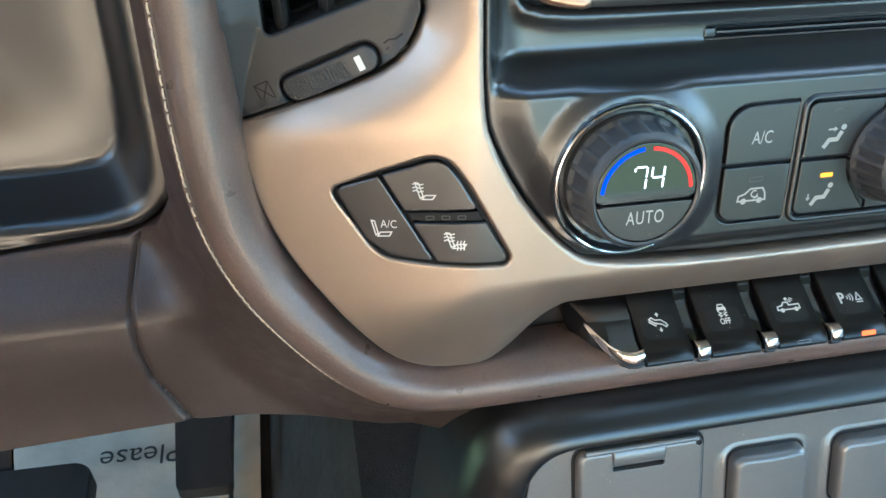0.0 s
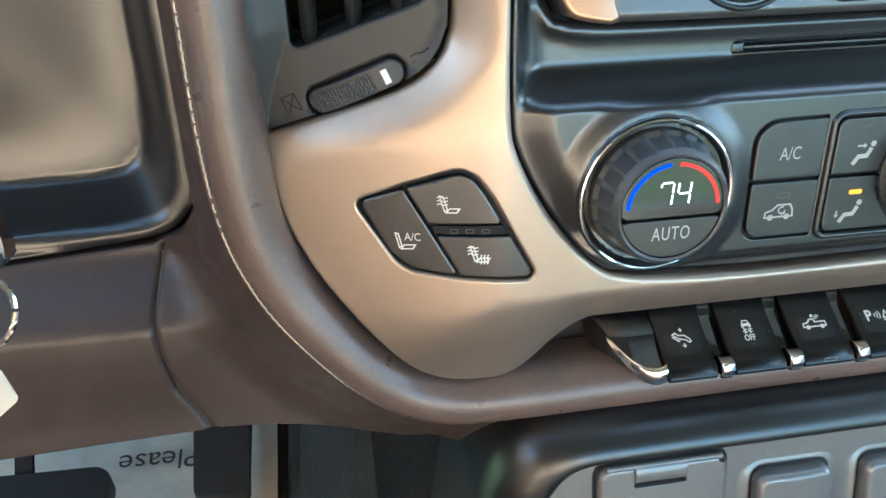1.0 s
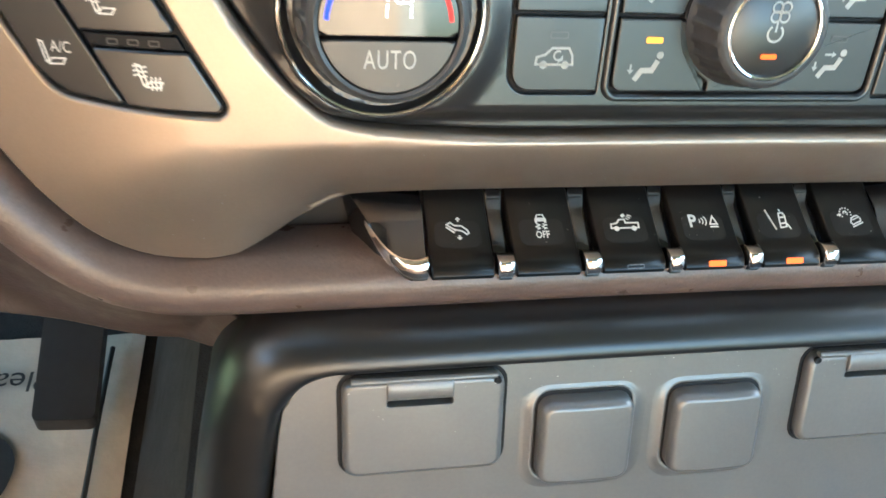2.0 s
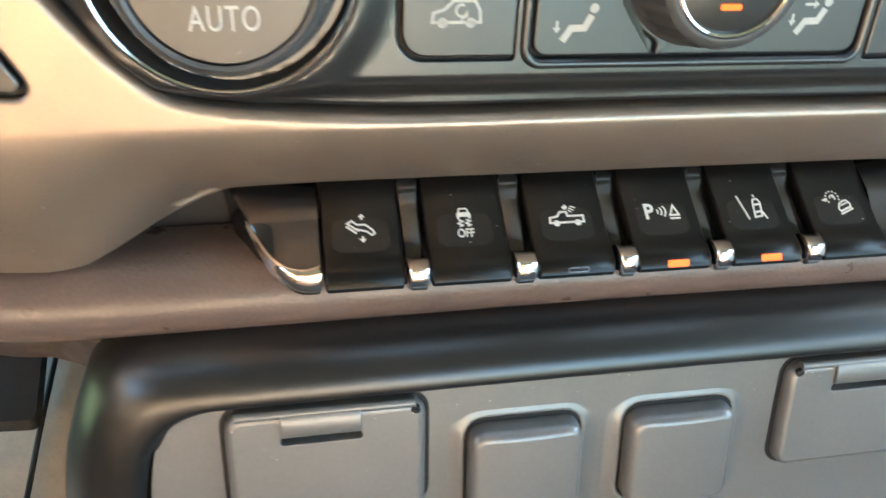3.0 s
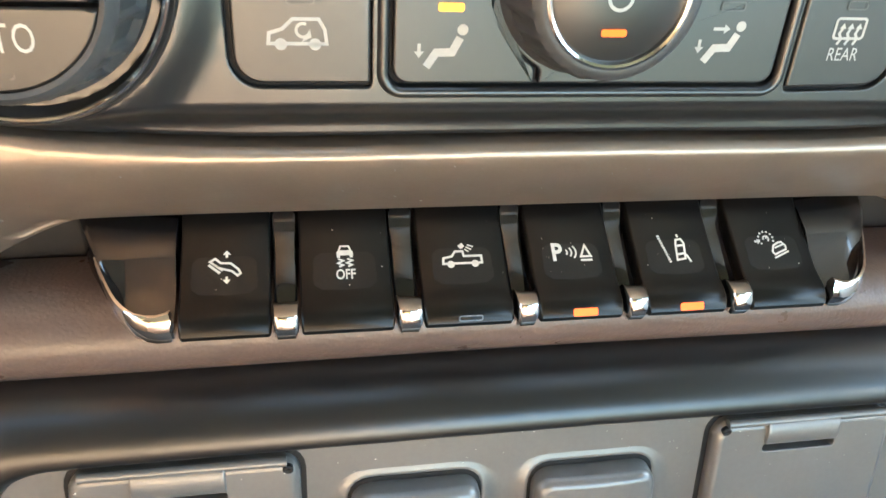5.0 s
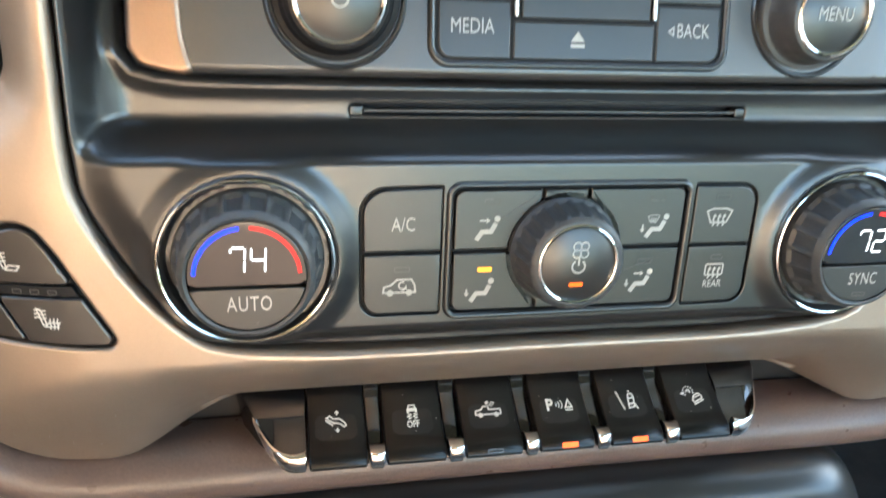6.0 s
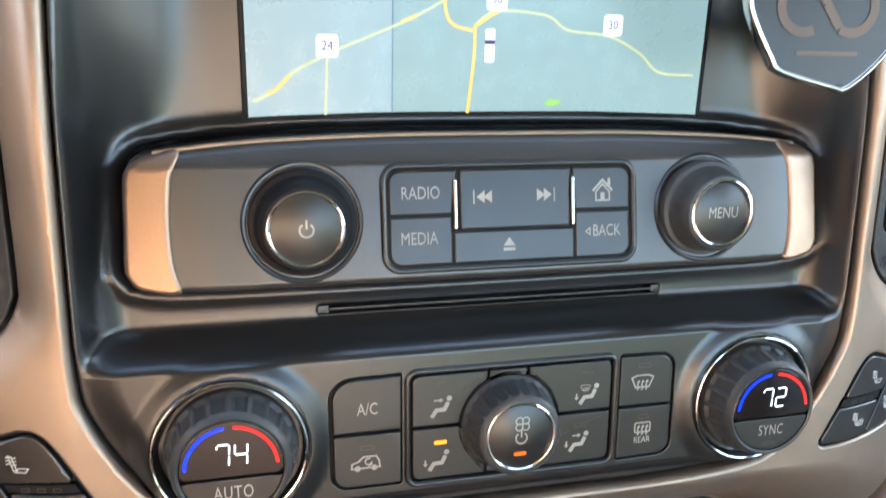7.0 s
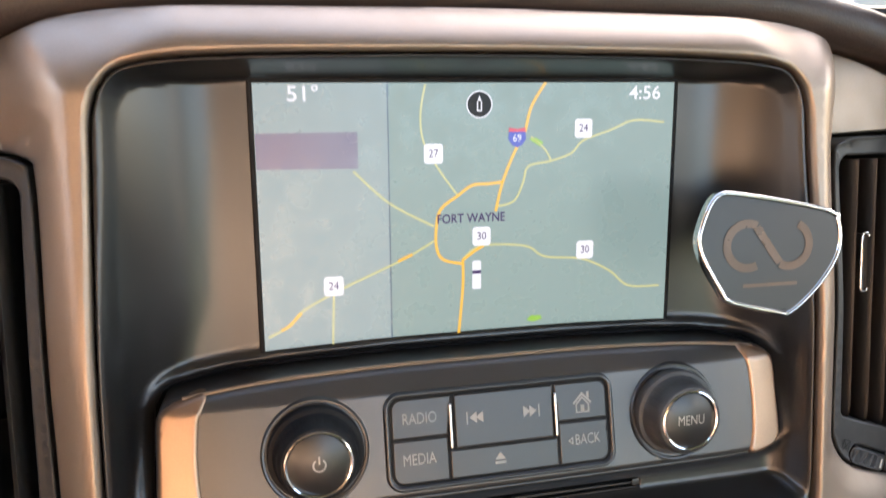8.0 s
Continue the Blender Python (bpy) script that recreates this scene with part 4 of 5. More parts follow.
part("temperature", words(m3, "51°", 5.6, -68.2, 164.2, 1.12, bold=0.01), MAP_WHITE, display, "white reading")
part("clock", words(m3, "4:56", 5.4, 73.4, 164.0, 1.1, bold=0.01), MAP_WHITE, display, "white reading")
c = part("compass", dot(m2, 1, 160, 5.2, n=30), MAP_DARK, display, "dark round compass")
part("compass_rim", stroke(m3, arc(1, 160, 5.2, 0, 350, 30), 0.5, closed=True), MAP_WHITE, c)
part("needle", join(patch(m3, [(1, 163.6), (0.2, 161.4), (1.8, 161.4)]), stroke(m3, [(0.2, 161.2), (0.2, 157.6), (1.8, 157.6), (1.8, 161.2)], 0.5)), MAP_WHITE, c)
v = part("position_marker", join(patch(m3, rect(-2.0, 1.8, 92.6, 97, 0.8)), patch(m3, rect(-2.0, 1.8, 85, 91.6, 0.6))), MAP_WHITE, display, "white vehicle marker")
part("windscreen_mark", patch(m3, rect(-1.9, 1.7, 91.5, 92.9, 0.1), 0.2), MAP_INK, v)
part("park_patch", patch(m1, [(22, 70), (25, 69), (29, 70), (28.5, 71.6), (24, 71.8)]), MAP_GREEN, display)
part("park_patch", patch(m1, [(22, 146), (27, 143), (28.5, 144.6), (25, 146.6)]), MAP_GREEN, display)

# ---- seat heater switches ----
seat_outlines = ([(-188.6, -40, 2), (-175.7, -35.6, 0.6), (-160.2, -63.6, 0.6), (-174, -61.6, 8), (-180.5, -56.0, 8)],
                 [(-174.2, -35.0, 0.6), (-156.6, -29.4, 8), (-151.5, -36.5, 20), (-146.2, -46.0, 0.8), (-168.2, -46.2, 0.6)],
                 [(-165.6, -50.8, 0.6), (-143.4, -51.0, 0.8), (-135.6, -65.4, 1.6), (-158.8, -63.8, 0.6)],
                 [(-167.6, -47.0, 0.3), (-145.6, -46.9, 0.3), (-143.9, -50.2, 0.3), (-166.0, -50.0, 0.3)])


def seat_face(cx, cz):
    """A tangent place on the curved bronze side."""
    g = lambda x, z: float(bronze_depth(np.array([[x, z]]))[0])
    y = g(cx, cz) + 0.2
    u, v = Vector((2, g(cx + 1, cz) - g(cx - 1, cz), 0)), Vector((0, g(cx, cz + 1) - g(cx, cz - 1), 2))
    return Face((cx, y, cz), u, v)


def heat_seat(f, k=1.0, cushion=True):
    s = [stroke(f, [(-2.4 * k, 3.2 * k), (-1.2 * k, 3.0 * k), (0.2 * k, -1.6 * k), (-0.8 * k, -2.2 * k)], 0.42 * k, closed=True),
         stroke(f, [(-0.2 * k, -2.6 * k), (0.9 * k, -1.2 * k), (4.2 * k, -1.2 * k), (3.2 * k, -2.6 * k)], 0.42 * k, closed=True)]
    for i in range(3):
        z = (2.6 - i * 1.2) * k
        s.append(stroke(f, [(-3.2 * k, z), (-2.2 * k, z + 0.4 * k), (-1.0 * k, z - 0.2 * k), (0.4 * k, z + 0.1 * k)], 0.42 * k))
    if cushion:
        for i in range(3):
            x = (1.2 + i * 1.1) * k
            s.append(stroke(f, [(x, -3.4 * k), (x + 0.3 * k, -2.2 * k), (x - 0.1 * k, -1.2 * k), (x + 0.3 * k, 0.1 * k)], 0.42 * k))
    return join(*s)


def seat_vent(f, k=1.0):
    return join(stroke(f, [(-4.6 * k, 2.6 * k), (-3.6 * k, 2.4 * k), (-2.6 * k, -1.9 * k), (-3.4 * k, -2.4 * k)], 0.42 * k, closed=True),
                stroke(f, [(-2.8 * k, -2.8 * k), (-1.9 * k, -1.4 * k), (1.8 * k, -1.2 * k), (1.0 * k, -2.6 * k)], 0.42 * k, closed=True), words(f, "A/C", 2.7 * k, 1.0 * k, 1.4 * k, 0.85))


for side in ("driver", "passenger"):
    flipx = (lambda pts: pts) if side == "driver" else flip
    sw = thing("seat_heater_switch", (-162 if side == "driver" else 159, -6, -64), "glossy black seat heater and cooler switch cluster", "switch", "seat switches")
    part("switch_base", sheet(flipx(inset(SEAT_HOLE, -0.6)), lambda p, d: bronze_depth(p) + 3.0, r=0.4, back=3, step=5), DARK, sw, "dark gap between the keys")
    for i, o in enumerate(seat_outlines):
        key = part("led_strip" if i == 3 else "switch_key", sheet(flipx(inset(rounded(o), -0.45 if i < 3 else 0)), lambda p, d, q=i: bronze_depth(p) + (0.9 if q == 3 else 0.3), r=0.8 if i < 3 else 0.3, back=2.5, step=3), DARK if i == 3 else PLASTIC, sw, "", 60)
        cx, cz = ((-174.2, -52.4), (-162.6, -39.8), (-153.6, -56.6), (-155.8, -48.6))[i]
        f = seat_face(cx if side == "driver" else -3 - cx, cz)
        f.o += Vector((0, 0.15, 0))
        if i < 3:
            part("legend", (seat_vent(f) if i == 0 else heat_seat(f, 0.95, i == 2)), PRINT_ROW, key, "white seat sign")
        else:
            for u in (-5, 0, 5):
                part("indicator_lamp", stroke(f, rect(u - 1.2, u + 1.2, -0.6, 0.6, 0.2), 0.35, -0.25, True), PRINT_DIM, key)

# ---- key switches under the climate panel ----
bank = thing("switch_bank", (-3, 10, -120), "row of black piano-key switches with chrome tabs", "switch bank")
KEY_LINE = [(22, -101.2), (16, -99.8), (13.5, -100.6), (11, -102.9), (-3.2, -112.6), (-5.6, -113.7), (-7.8, -114.5), (-9.4, -115.5), (-10.5, -116.8), (-11.0, -118.2), (-10.3, -119.6), (-7, -120.4), (10, -119.5)]
KEY_SLOPE = Face((0, 2.4, -108.77), (1, 0, 0), (0, 14.2, 9.7))


def extrude_line(line, x0, x1, r=0.5, dx=lambda y, z: 0.0):
    """A key of the given side line between two sides, its side edges rounded."""
    rings = []
    cy, cz = 8.0, -113.0
    for x, s in ((x0, 0.93), (x0 + r * 0.3, 0.975), (x0 + r, 1.0), (x1 - r, 1.0), (x1 - r * 0.3, 0.975), (x1, 0.93)):
        rings.append([(x + dx(y, z), cy + (y - cy) * s, cz + (z - cz) * s) for y, z in line])
    return loft(rings, (True, True))


part("bank_base", sheet(rounded([(-178, -126, 2), (175, -126, 2), (165, -88, 3), (-168, -88, 3)]), 21, r=0.5, back=6, step=8), RECESS, bank, "black-brown recess behind the keys")
for x in (-136, 98.5):
    part("bank_floor", box(x, x + 32, 5, 26, -119.6, -118.4), RECESS, bank)
KEY_X = [(-80.6, -60.9), (-54.3, -33.4), (-26.6, -5.6), (0.6, 21.4), (27.6, 48.2), (54.6, 75.2)]


def key_icons(i, f):
    if i == 0:
        sole = [(-4.6, 1.9), (-3.0, 2.9), (-1.4, 1.4), (1.6, 1.2), (3.9, -0.9), (4.5, -2.2), (3.6, -2.9), (1.9, -1.4), (-0.8, -0.6), (-2.0, -0.2)]
        return join(stroke(f, sole, 0.7, closed=True), stroke(f, [(-5.0, 0.9), (-1.6, -2.0)], 0.8), stroke(f, [(-4.3, 1.7), (-0.8, -1.2)], 0.6), stroke(f, [(0.4, 3.2), (0.4, 4.4)], 0.7), patch(f, [(0.4, 5.6), (-0.8, 4.2), (1.6, 4.2)]),
                    stroke(f, [(0.4, -3.2), (0.4, -4.4)], 0.7), patch(f, [(0.4, -5.6), (1.6, -4.2), (-0.8, -4.2)]))
    if i == 1:
        cabin = [(-1.9, 3.9), (-1.3, 5.6), (1.3, 5.6), (1.9, 3.9)]
        s = [stroke(f, cabin, 0.55, closed=True), patch(f, [(-2.5, 3.9), (2.5, 3.9), (2.6, 2.4), (-2.6, 2.4)]), patch(f, [(-2.5, 2.5), (-1.5, 2.5), (-1.5, 1.6), (-2.5, 1.6)]), patch(f, [(1.5, 2.5), (2.5, 2.5), (2.5, 1.6), (1.5, 1.6)])]
        for x in (-1.5, 1.3):
            s.append(stroke(f, [(x - 0.6, 1.2), (x + 1.0, 0.6), (x - 0.8, -0.2), (x + 0.8, -0.9), (x - 0.4, -1.5)], 0.6))
        return join(*s, words(f, "OFF", 3.3, 0, -4.2, 0.74, bold=0.02))
    if i == 2:
        body = [(-5.2, -1.6), (-5.0, 0.0), (-2.8, 0.4), (-1.8, 1.8), (0.2, 1.8), (0.4, 0.4), (5.0, 0.4), (5.0, -1.6)]
        return join(stroke(f, body, 0.6, closed=True), dot(f, -3.2, -1.8, 1.0), dot(f, 3.2, -1.8, 1.0), stroke(f, [(-0.6, 2.9), (0.6, 3.7)], 1.2), stroke(f, [(1.2, 3.0), (2.6, 2.2)], 0.4), stroke(f, [(1.6, 3.6), (3.2, 3.0)], 0.4), stroke(f, [(0.8, 2.4), (1.8, 1.6)], 0.4))
    if i == 3:
        s = [words(f, "P", 4.6, -3.7, 0.2, 0.85, bold=0.03), stroke(f, [(2.4, -1.0), (3.8, 2.0), (5.0, -1.0)], 0.55, closed=True), stroke(f, [(2.2, -2.0), (5.2, -2.0)], 0.55)]
        for k in range(3):
            s.append(stroke(f, arc(-1.9 + k * 0.5, 0.3, 0.9 + k * 0.65, -48, 48, 8), 0.42))
        return join(*s)
    if i == 4:
        s = [stroke(f, [(0.4, -3.6), (3.0, -3.2), (3.6, 1.8), (2.9, 3.2), (1.3, 3.0), (0.9, 1.4)], 0.62, closed=True), stroke(f, [(1.2, 1.0), (3.2, 1.2)], 0.7), stroke(f, [(0.8, -1.8), (2.9, -1.5)], 0.7), stroke(f, [(3.5, -1.8), (4.6, -4.4)], 0.62), stroke(f, [(1.9, 4.8), (2.1, 3.8)], 0.6)]
        for k in range(12):
            s.append(stroke(f, [(-4.2 + k * 0.2, 4.6 - k * 0.76), (-4.2 + (k + 0.72) * 0.2, 4.6 - (k + 0.72) * 0.76)], 0.75))
        return join(*s)
    body = [(-0.4, -2.2), (0.4, -0.2), (2.2, 0.8), (3.4, 0.9), (4.4, -0.4), (4.2, -1.6), (2.0, -2.4), (0.2, -3.2)]
    s = [stroke(f, body, 0.6, closed=True), stroke(f, [(0.6, -1.0), (3.9, 0.2)], 0.5), stroke(f, [(-0.2, -4.3), (5.0, -2.2)], 0.55), stroke(f, arc(-1.4, 2.2, 0.9, -60, 200), 0.5), stroke(f, [(-1.4, 2.2), (-0.7, 3.3)], 0.5), stroke(f, [(-5.4, 1.4), (-4.2, 1.4)], 0.7), patch(f, [(-3.4, 1.4), (-4.5, 2.3), (-4.5, 0.5)])]
    for a in range(-20, 221, 30):
        s.append(dot(f, -1.4 + 2.4 * math.cos(radians(a)), 2.2 + 2.4 * math.sin(radians(a)), 0.36, n=8))
    return join(*s)


for i, (x0, x1) in enumerate(KEY_X):
    key = part("switch_key", extrude_line(KEY_LINE, x0, x1, 0.6), ROW_PLASTIC, bank, ("", "", "", "black switch key with a lit amber lamp", "black switch key with a lit amber lamp", "")[i])
    f = Face(KEY_SLOPE.o + Vector(((x0 + x1) / 2, 0, 0)), KEY_SLOPE.u, KEY_SLOPE.v)
    icon, size, at = key_icons(i, f), (0.74, 0.74, 0.92, 0.98, 0.84, 0.84)[i], Vector(f.at(0, 0, 0))
    icon = ([tuple(at + (Vector(v) - at) * size) for v in icon[0]], *icon[1:])
    part("legend", icon, PRINT_ROW, key, "white printed sign")
    # Dish and its lower edge highlight are flat shapes, no relief in the key.
    part("finger_dish", join(patch(f, rect(-7.4, 7.0, -6.5, 2.6, 2.4), 0.04), stroke(f, [(-7.4, -2.8), (-7.2, -5.2), (-5.6, -6.4), (0, -6.7), (5.2, -6.4), (6.8, -5.2), (7.0, -2.8)], 0.4, 0.07)), ROW_DISH, key, "finger dish sheen drawn flat in a paler tone")
    if i in (2, 3, 4):
        g = Face((x0 + 10.6, -10.75, -117.1), (1, 0, 0), (0, 0.42, 1))
        led(g, 0.4 if i > 2 else 0, 0.0, 6.0 if i > 2 else 5.4, 1.9 if i > 2 else 1.1, AMBER if i > 2 else None, key, 0.15)
TAB_LINE = [(22, -101.2), (15.2, -100.8), (14.0, -101.4), (12.8, -103.4), (11.6, -105.4), (10.4, -106.6), (8.2, -108.1), (-3.8, -116.4), (-5.5, -119), (10, -119.0)]
CHROME_LINE = [(-5.4, -114.4), (-6.8, -113.0), (-9.2, -113.0), (-11.2, -113.8), (-12.2, -115.6), (-12.0, -118.2), (-10.6, -120.2), (-7.5, -121), (-5.4, -119.6)]
for (a, b), (c, d) in zip(KEY_X[:-1], KEY_X[1:]):
    part("divider", extrude_line(TAB_LINE, b + 0.7, c - 0.7, 0.4), GLOSS, bank, "gloss black divider between keys")
    part("chrome_tab", extrude_line(CHROME_LINE, b + 0.6, c - 0.6, 0.8), CHROME, bank, "bright chrome tab")
for side in (-1, 1):
    cap_line = [(22, -102.6), (16, -101.2), (10.0, -103.0), (5.0, -105.8), (4.0, -106.8), (-1.4, -113.0), (-7.0, -115.2), (-10.2, -117.2), (-9.4, -119.3), (10, -119)]
    cap_side = lambda y: float(np.interp(y, (-10.4, -9.2, -7.5, -3.5, 3, 13, 22), (-84.4, -86.5, -90, -94.4, -97.6, -102.6, -106)))
    fx = (lambda p: p) if side < 0 else (lambda p: (-6.4 - p[0], p[1], p[2]))
    part("end_cap", loft([[fx((-81.5 + (cap_side(y) + 81.5) * s, y, z - 0.9 * s * (s > 0.99))) for y, z in cap_line] for s in (0, 0.04, 0.3, 0.65, 0.95, 1.0)]), GLOSS, bank, "gloss black end cap")
    edge = [(-82.0, -10.4, -115.6), (-85, -10.8, -116), (-89.4, -9.6, -115.6), (-93.4, -6.0, -113.6), (-96.6, -0.5, -110.8), (-99.4, 5.5, -107.6)]
    rings = []
    for i, p in enumerate(curve(edge, 2.0)):
        k = 1 - 0.55 * i / 9
        rings.append([fx((p[0] + (0.4 if j % 2 else 0), p[1] + 3.4 * k * math.cos(q) * 0.5 + 0.6, p[2] + 4.2 * k * math.sin(q))) for j, q in enumerate(np.linspace(0, 2 * math.pi, 13)[:-1])])
    part("chrome_edge", loft(rings), CHROME, bank, "bright chrome edge of the end cap", 60)

# ---- padded brown surround with stitching ----
PAD_L = curve([(-227, 8, 230), (-227, 7, 120), (-226.8, 6, 20), (-226.4, 6, -20), (-223.5, 6, -50), (-215, 6, -74), (-203, 5.5, -92.5), (-189, 5, -109), (-176, 5, -119.5), (-160, 4.5, -125), (-140, 4, -126), (-100, 3.6, -125.6), (-20, 3.6, -125)], 5)
PAD = PAD_L + [(-3 - x, y, z) for x, y, z in PAD_L[::-1]]
PAD_SECTION = [(9.2, -16), (9.6, -5), (9.2, 1.5), (7.6, 6.2), (4.6, 9.0), (0.5, 10.2), (-4.0, 9.3), (-8.0, 6.4), (-10.4, 1.5), (-11.2, -6), (-11.2, -16)]
pad = thing("dash_pad", (0, 5, -126), "brown padded vinyl roll with cream stitching round the stack", "dash pad", kind="structure")
part("padded_roll", sweep(PAD, PAD_SECTION), LEATHER, pad, sharp=80)
part("welt", tube([(x, y, z) for x, y, z in sweep(PAD_L, [(10.0, -1.5)] * 3, cap=False)[0][::3]], 1.3, 8), LEATHER, pad, "narrow sewn welt")
stitch_line = curve(sweep(PAD_L, [(9.75, 0.6)] * 3, cap=False)[0][::3], 3.5)
thread = build("stitch", tube([(0, 0, -1.55), (-0.15, -0.25, -0.9), (-0.2, -0.35, 0), (-0.15, -0.25, 0.9), (0, 0, 1.55)], 0.33, 6), THREAD, (0, 0, 0))
for a, b in zip(stitch_line[:-1], stitch_line[1:]):
    if -150 < a[2] < 150 and a[0] < -148:
        st = new("stitch", thread)
        st.parent = pad
        d = (Vector(b) - Vector(a)).normalized()
        turn = Vector((0, 0, -1)).rotation_difference(d).to_matrix().to_4x4()
        st.matrix_basis = Matrix.Translation((Vector(a) - Vector(ORIGIN[pad])) * MM) @ turn

# ---- brown lower dash beside the stack ----
PAD_EDGE = [(x, z) for x, y, z in sweep(PAD_L, [(9.0, 0)] * 3, cap=False)[0][::3]]
EDGE_DOWN = [p for p in PAD_EDGE if p[1] < 60 and p[0] < -146]
SEAM = [(-262, -69), (-266, -80), (-268.5, -97), (-268.5, -115), (-266, -130), (-256, -152), (-250, -160)]
LOWER = EDGE_DOWN + [(-134, -148), (-134, -153), (-150, -170), (-175, -168), (-200, -161), (-231, -155), (-256, -153.5), (-300, -155), (-350, -157), (-520, -160), (-520, -84), (-400, -82), (-326, -79.5), (-268, -75.5), (-255, -69), (-246, -53), (-246, 16), (-246, 60)]


def lower_depth(p, d):
    dp = away(p, EDGE_DOWN + [(-134, -150)], False)
    ds = away(p, SEAM, False)
    y = 6 + 36 * ease(dp, -12, 44)
    left = p[:, 0] < np.interp(p[:, 1], [q[1] for q in SEAM][::-1], [q[0] for q in SEAM][::-1])
    roll = 24 * ease(p[:, 1], -104, -76) - 5 * ease(p[:, 1], -150, -105)
    y = y + roll * ease(-p[:, 0], 225, 262)
    y = y + 1.6 * np.exp(-(ds / 1.2) ** 2) - np.where(left, 0.8, 0.0)
    return y


solid("dash_lower_panel", sheet(LOWER, lower_depth, r=1.0, back=30, step=3.4, lines=[[(x + o, z) for x, z in SEAM] + [(x + o, z) for x, z in SEAM[::-1]] for o in (-2.4, -1.4, -0.7, 0, 0.7, 1.4, 2.4)]), LEATHER_DARK, "dark brown grained lower dash panel with a seam", "dash panel", "structure", (-230, 40, -155), sharp=70)

# ---- dark instrument bezel left of the stack ----
CLUSTER = curve([(-246.5, 200), (-246.5, 60), (-246.5, 16), (-246.5, -40), (-249, -58), (-257, -69), (-272, -74.5), (-326, -78), (-420, -81)], 5) + [(-520, -82), (-520, 200)]


def cluster_depth(p, d):
    a, b = -246.5 - p[:, 0], p[:, 1] + 79
    d = -9 * np.log(np.exp(-a / 9) + np.exp(-b / 9))
    return 58 + 3 * ease(d, 1, 4) + 30 * ease(d, 7, 24) + 10 * ease(d, 24, 90)


solid("instrument_bezel", sheet(CLUSTER, cluster_depth, r=4.0, back=30, step=3.6, rows=(6, 9, 11, 13, 15, 17, 19, 21.5, 24, 27, 31)), PLASTIC, "smooth satin black instrument surround beside the stack", "bezel", "structure", (-300, 60, -75), sharp=70)

# ---- lower console ----
CONSOLE = both(curve([(-20, -132.5), (-100, -133), (-120, -133.5), (-130, -135.5), (-138, -140.5), (-144, -149), (-149, -161), (-154, -180), (-166, -250)], 5))
PANEL = both(curve([(-20, -147.6), (-95, -148), (-112, -148.6), (-120, -152.5), (-125, -159.5), (-128, -170), (-136, -240)], 5))
console = thing("lower_console", (-1.5, -12, -240), "dark grey lower console with power outlets", "console")


def even(loop, n):
    """The outline cut into n steps of equal length, begun at its first point."""
    l = np.array(list(loop) + [loop[0]])
    run = np.concatenate([[0], np.cumsum(np.linalg.norm(np.diff(l, axis=0), axis=1))])
    at = np.linspace(0, run[-1], n + 1)[:-1]
    return list(zip(np.interp(at, run, l[:, 0]), np.interp(at, run, l[:, 1])))


shell_line = [(0, 64), (0, 4)] + [(0.80 * (1 - math.cos(a)), 4 - 23 * math.sin(a)) for a in np.linspace(0.06, math.pi / 2, 26)] + [(0.80 + 0.20 * math.sin(a), -19 + 5.0 * (1 - math.cos(a))) for a in np.linspace(0.15, math.pi / 2, 10)] + [(1.0, -8)]
outer_edge, inner_edge = even(CONSOLE, 260), even(PANEL, 260)
part("console_shell", loft([[(a + (c - a) * s, y, b + (d - b) * s) for (a, b), (c, d) in zip(outer_edge, inner_edge)] for s, y in shell_line], (False, False)), SHELL_PLASTIC, console, sharp=70)
LID_L, LID_R = rect(-108, -56.0, -185, -150.5, 5.0), rect(50.5, 102.5, -185, -150.5, 5.0)
COV_L, COV_R = rect(-44.4, -11.4, -192, -161.0, 5), rect(1.8, 35.0, -192, -161.0, 5)
TILT = lambda p: 0.15 * (p[:, 1] + 150)
part("outlet_panel", sheet(inset(PANEL, 0.4), lambda p, d: -13.5 + TILT(p), r=0.4, back=5, step=6), CONSOLE_PLASTIC, console, "flat dark grey outlet panel")
for lid in (LID_L, LID_R):
    x0, x1 = min(p[0] for p in lid), max(p[0] for p in lid)
    o = part("outlet_lid", sheet(lid, lambda p, d: -17.5 + TILT(p), [rect(x0 + 14, x0 + 35, -159.8, -157.6, 0.8)], r=2.4, back=4, step=3, hole_r=0.3), CONSOLE_PLASTIC, console, "hinged power outlet lid")
    part("hinge_pin", lathe(x1 - 2.8 if lid is LID_L else x0 + 2.8, -17.6, -152.8, [(1.3, -0.8), (1.3, 0.3), (0.9, 0.5), (0.4, 0.2)], 16), DARK, o, "dark pin at the lid corner")
    part("lid_gap", sheet(inset(lid, -1.4), lambda p, d: -13.7 + TILT(p), r=0.2, back=0.8, step=6), DARK, o, "dark gap round the lid")
    part("lid_hinge", join(sheet(rect(x0 + 14, x0 + 35, -157.2, -150.4, 0.6), lambda p, d: -16.9 - 1.9 * np.sqrt(np.clip(1 - ((p[:, 1] + 153.8) / 4.3) ** 2, 0, 1)) + TILT(p), r=0.4, back=4, step=1.2), tube([(x0 + 3, -16.9, -150.8), (x1 - 3, -16.9, -150.8)], 1.3, 10)), CONSOLE_PLASTIC, o, "hinge bar of the lid")
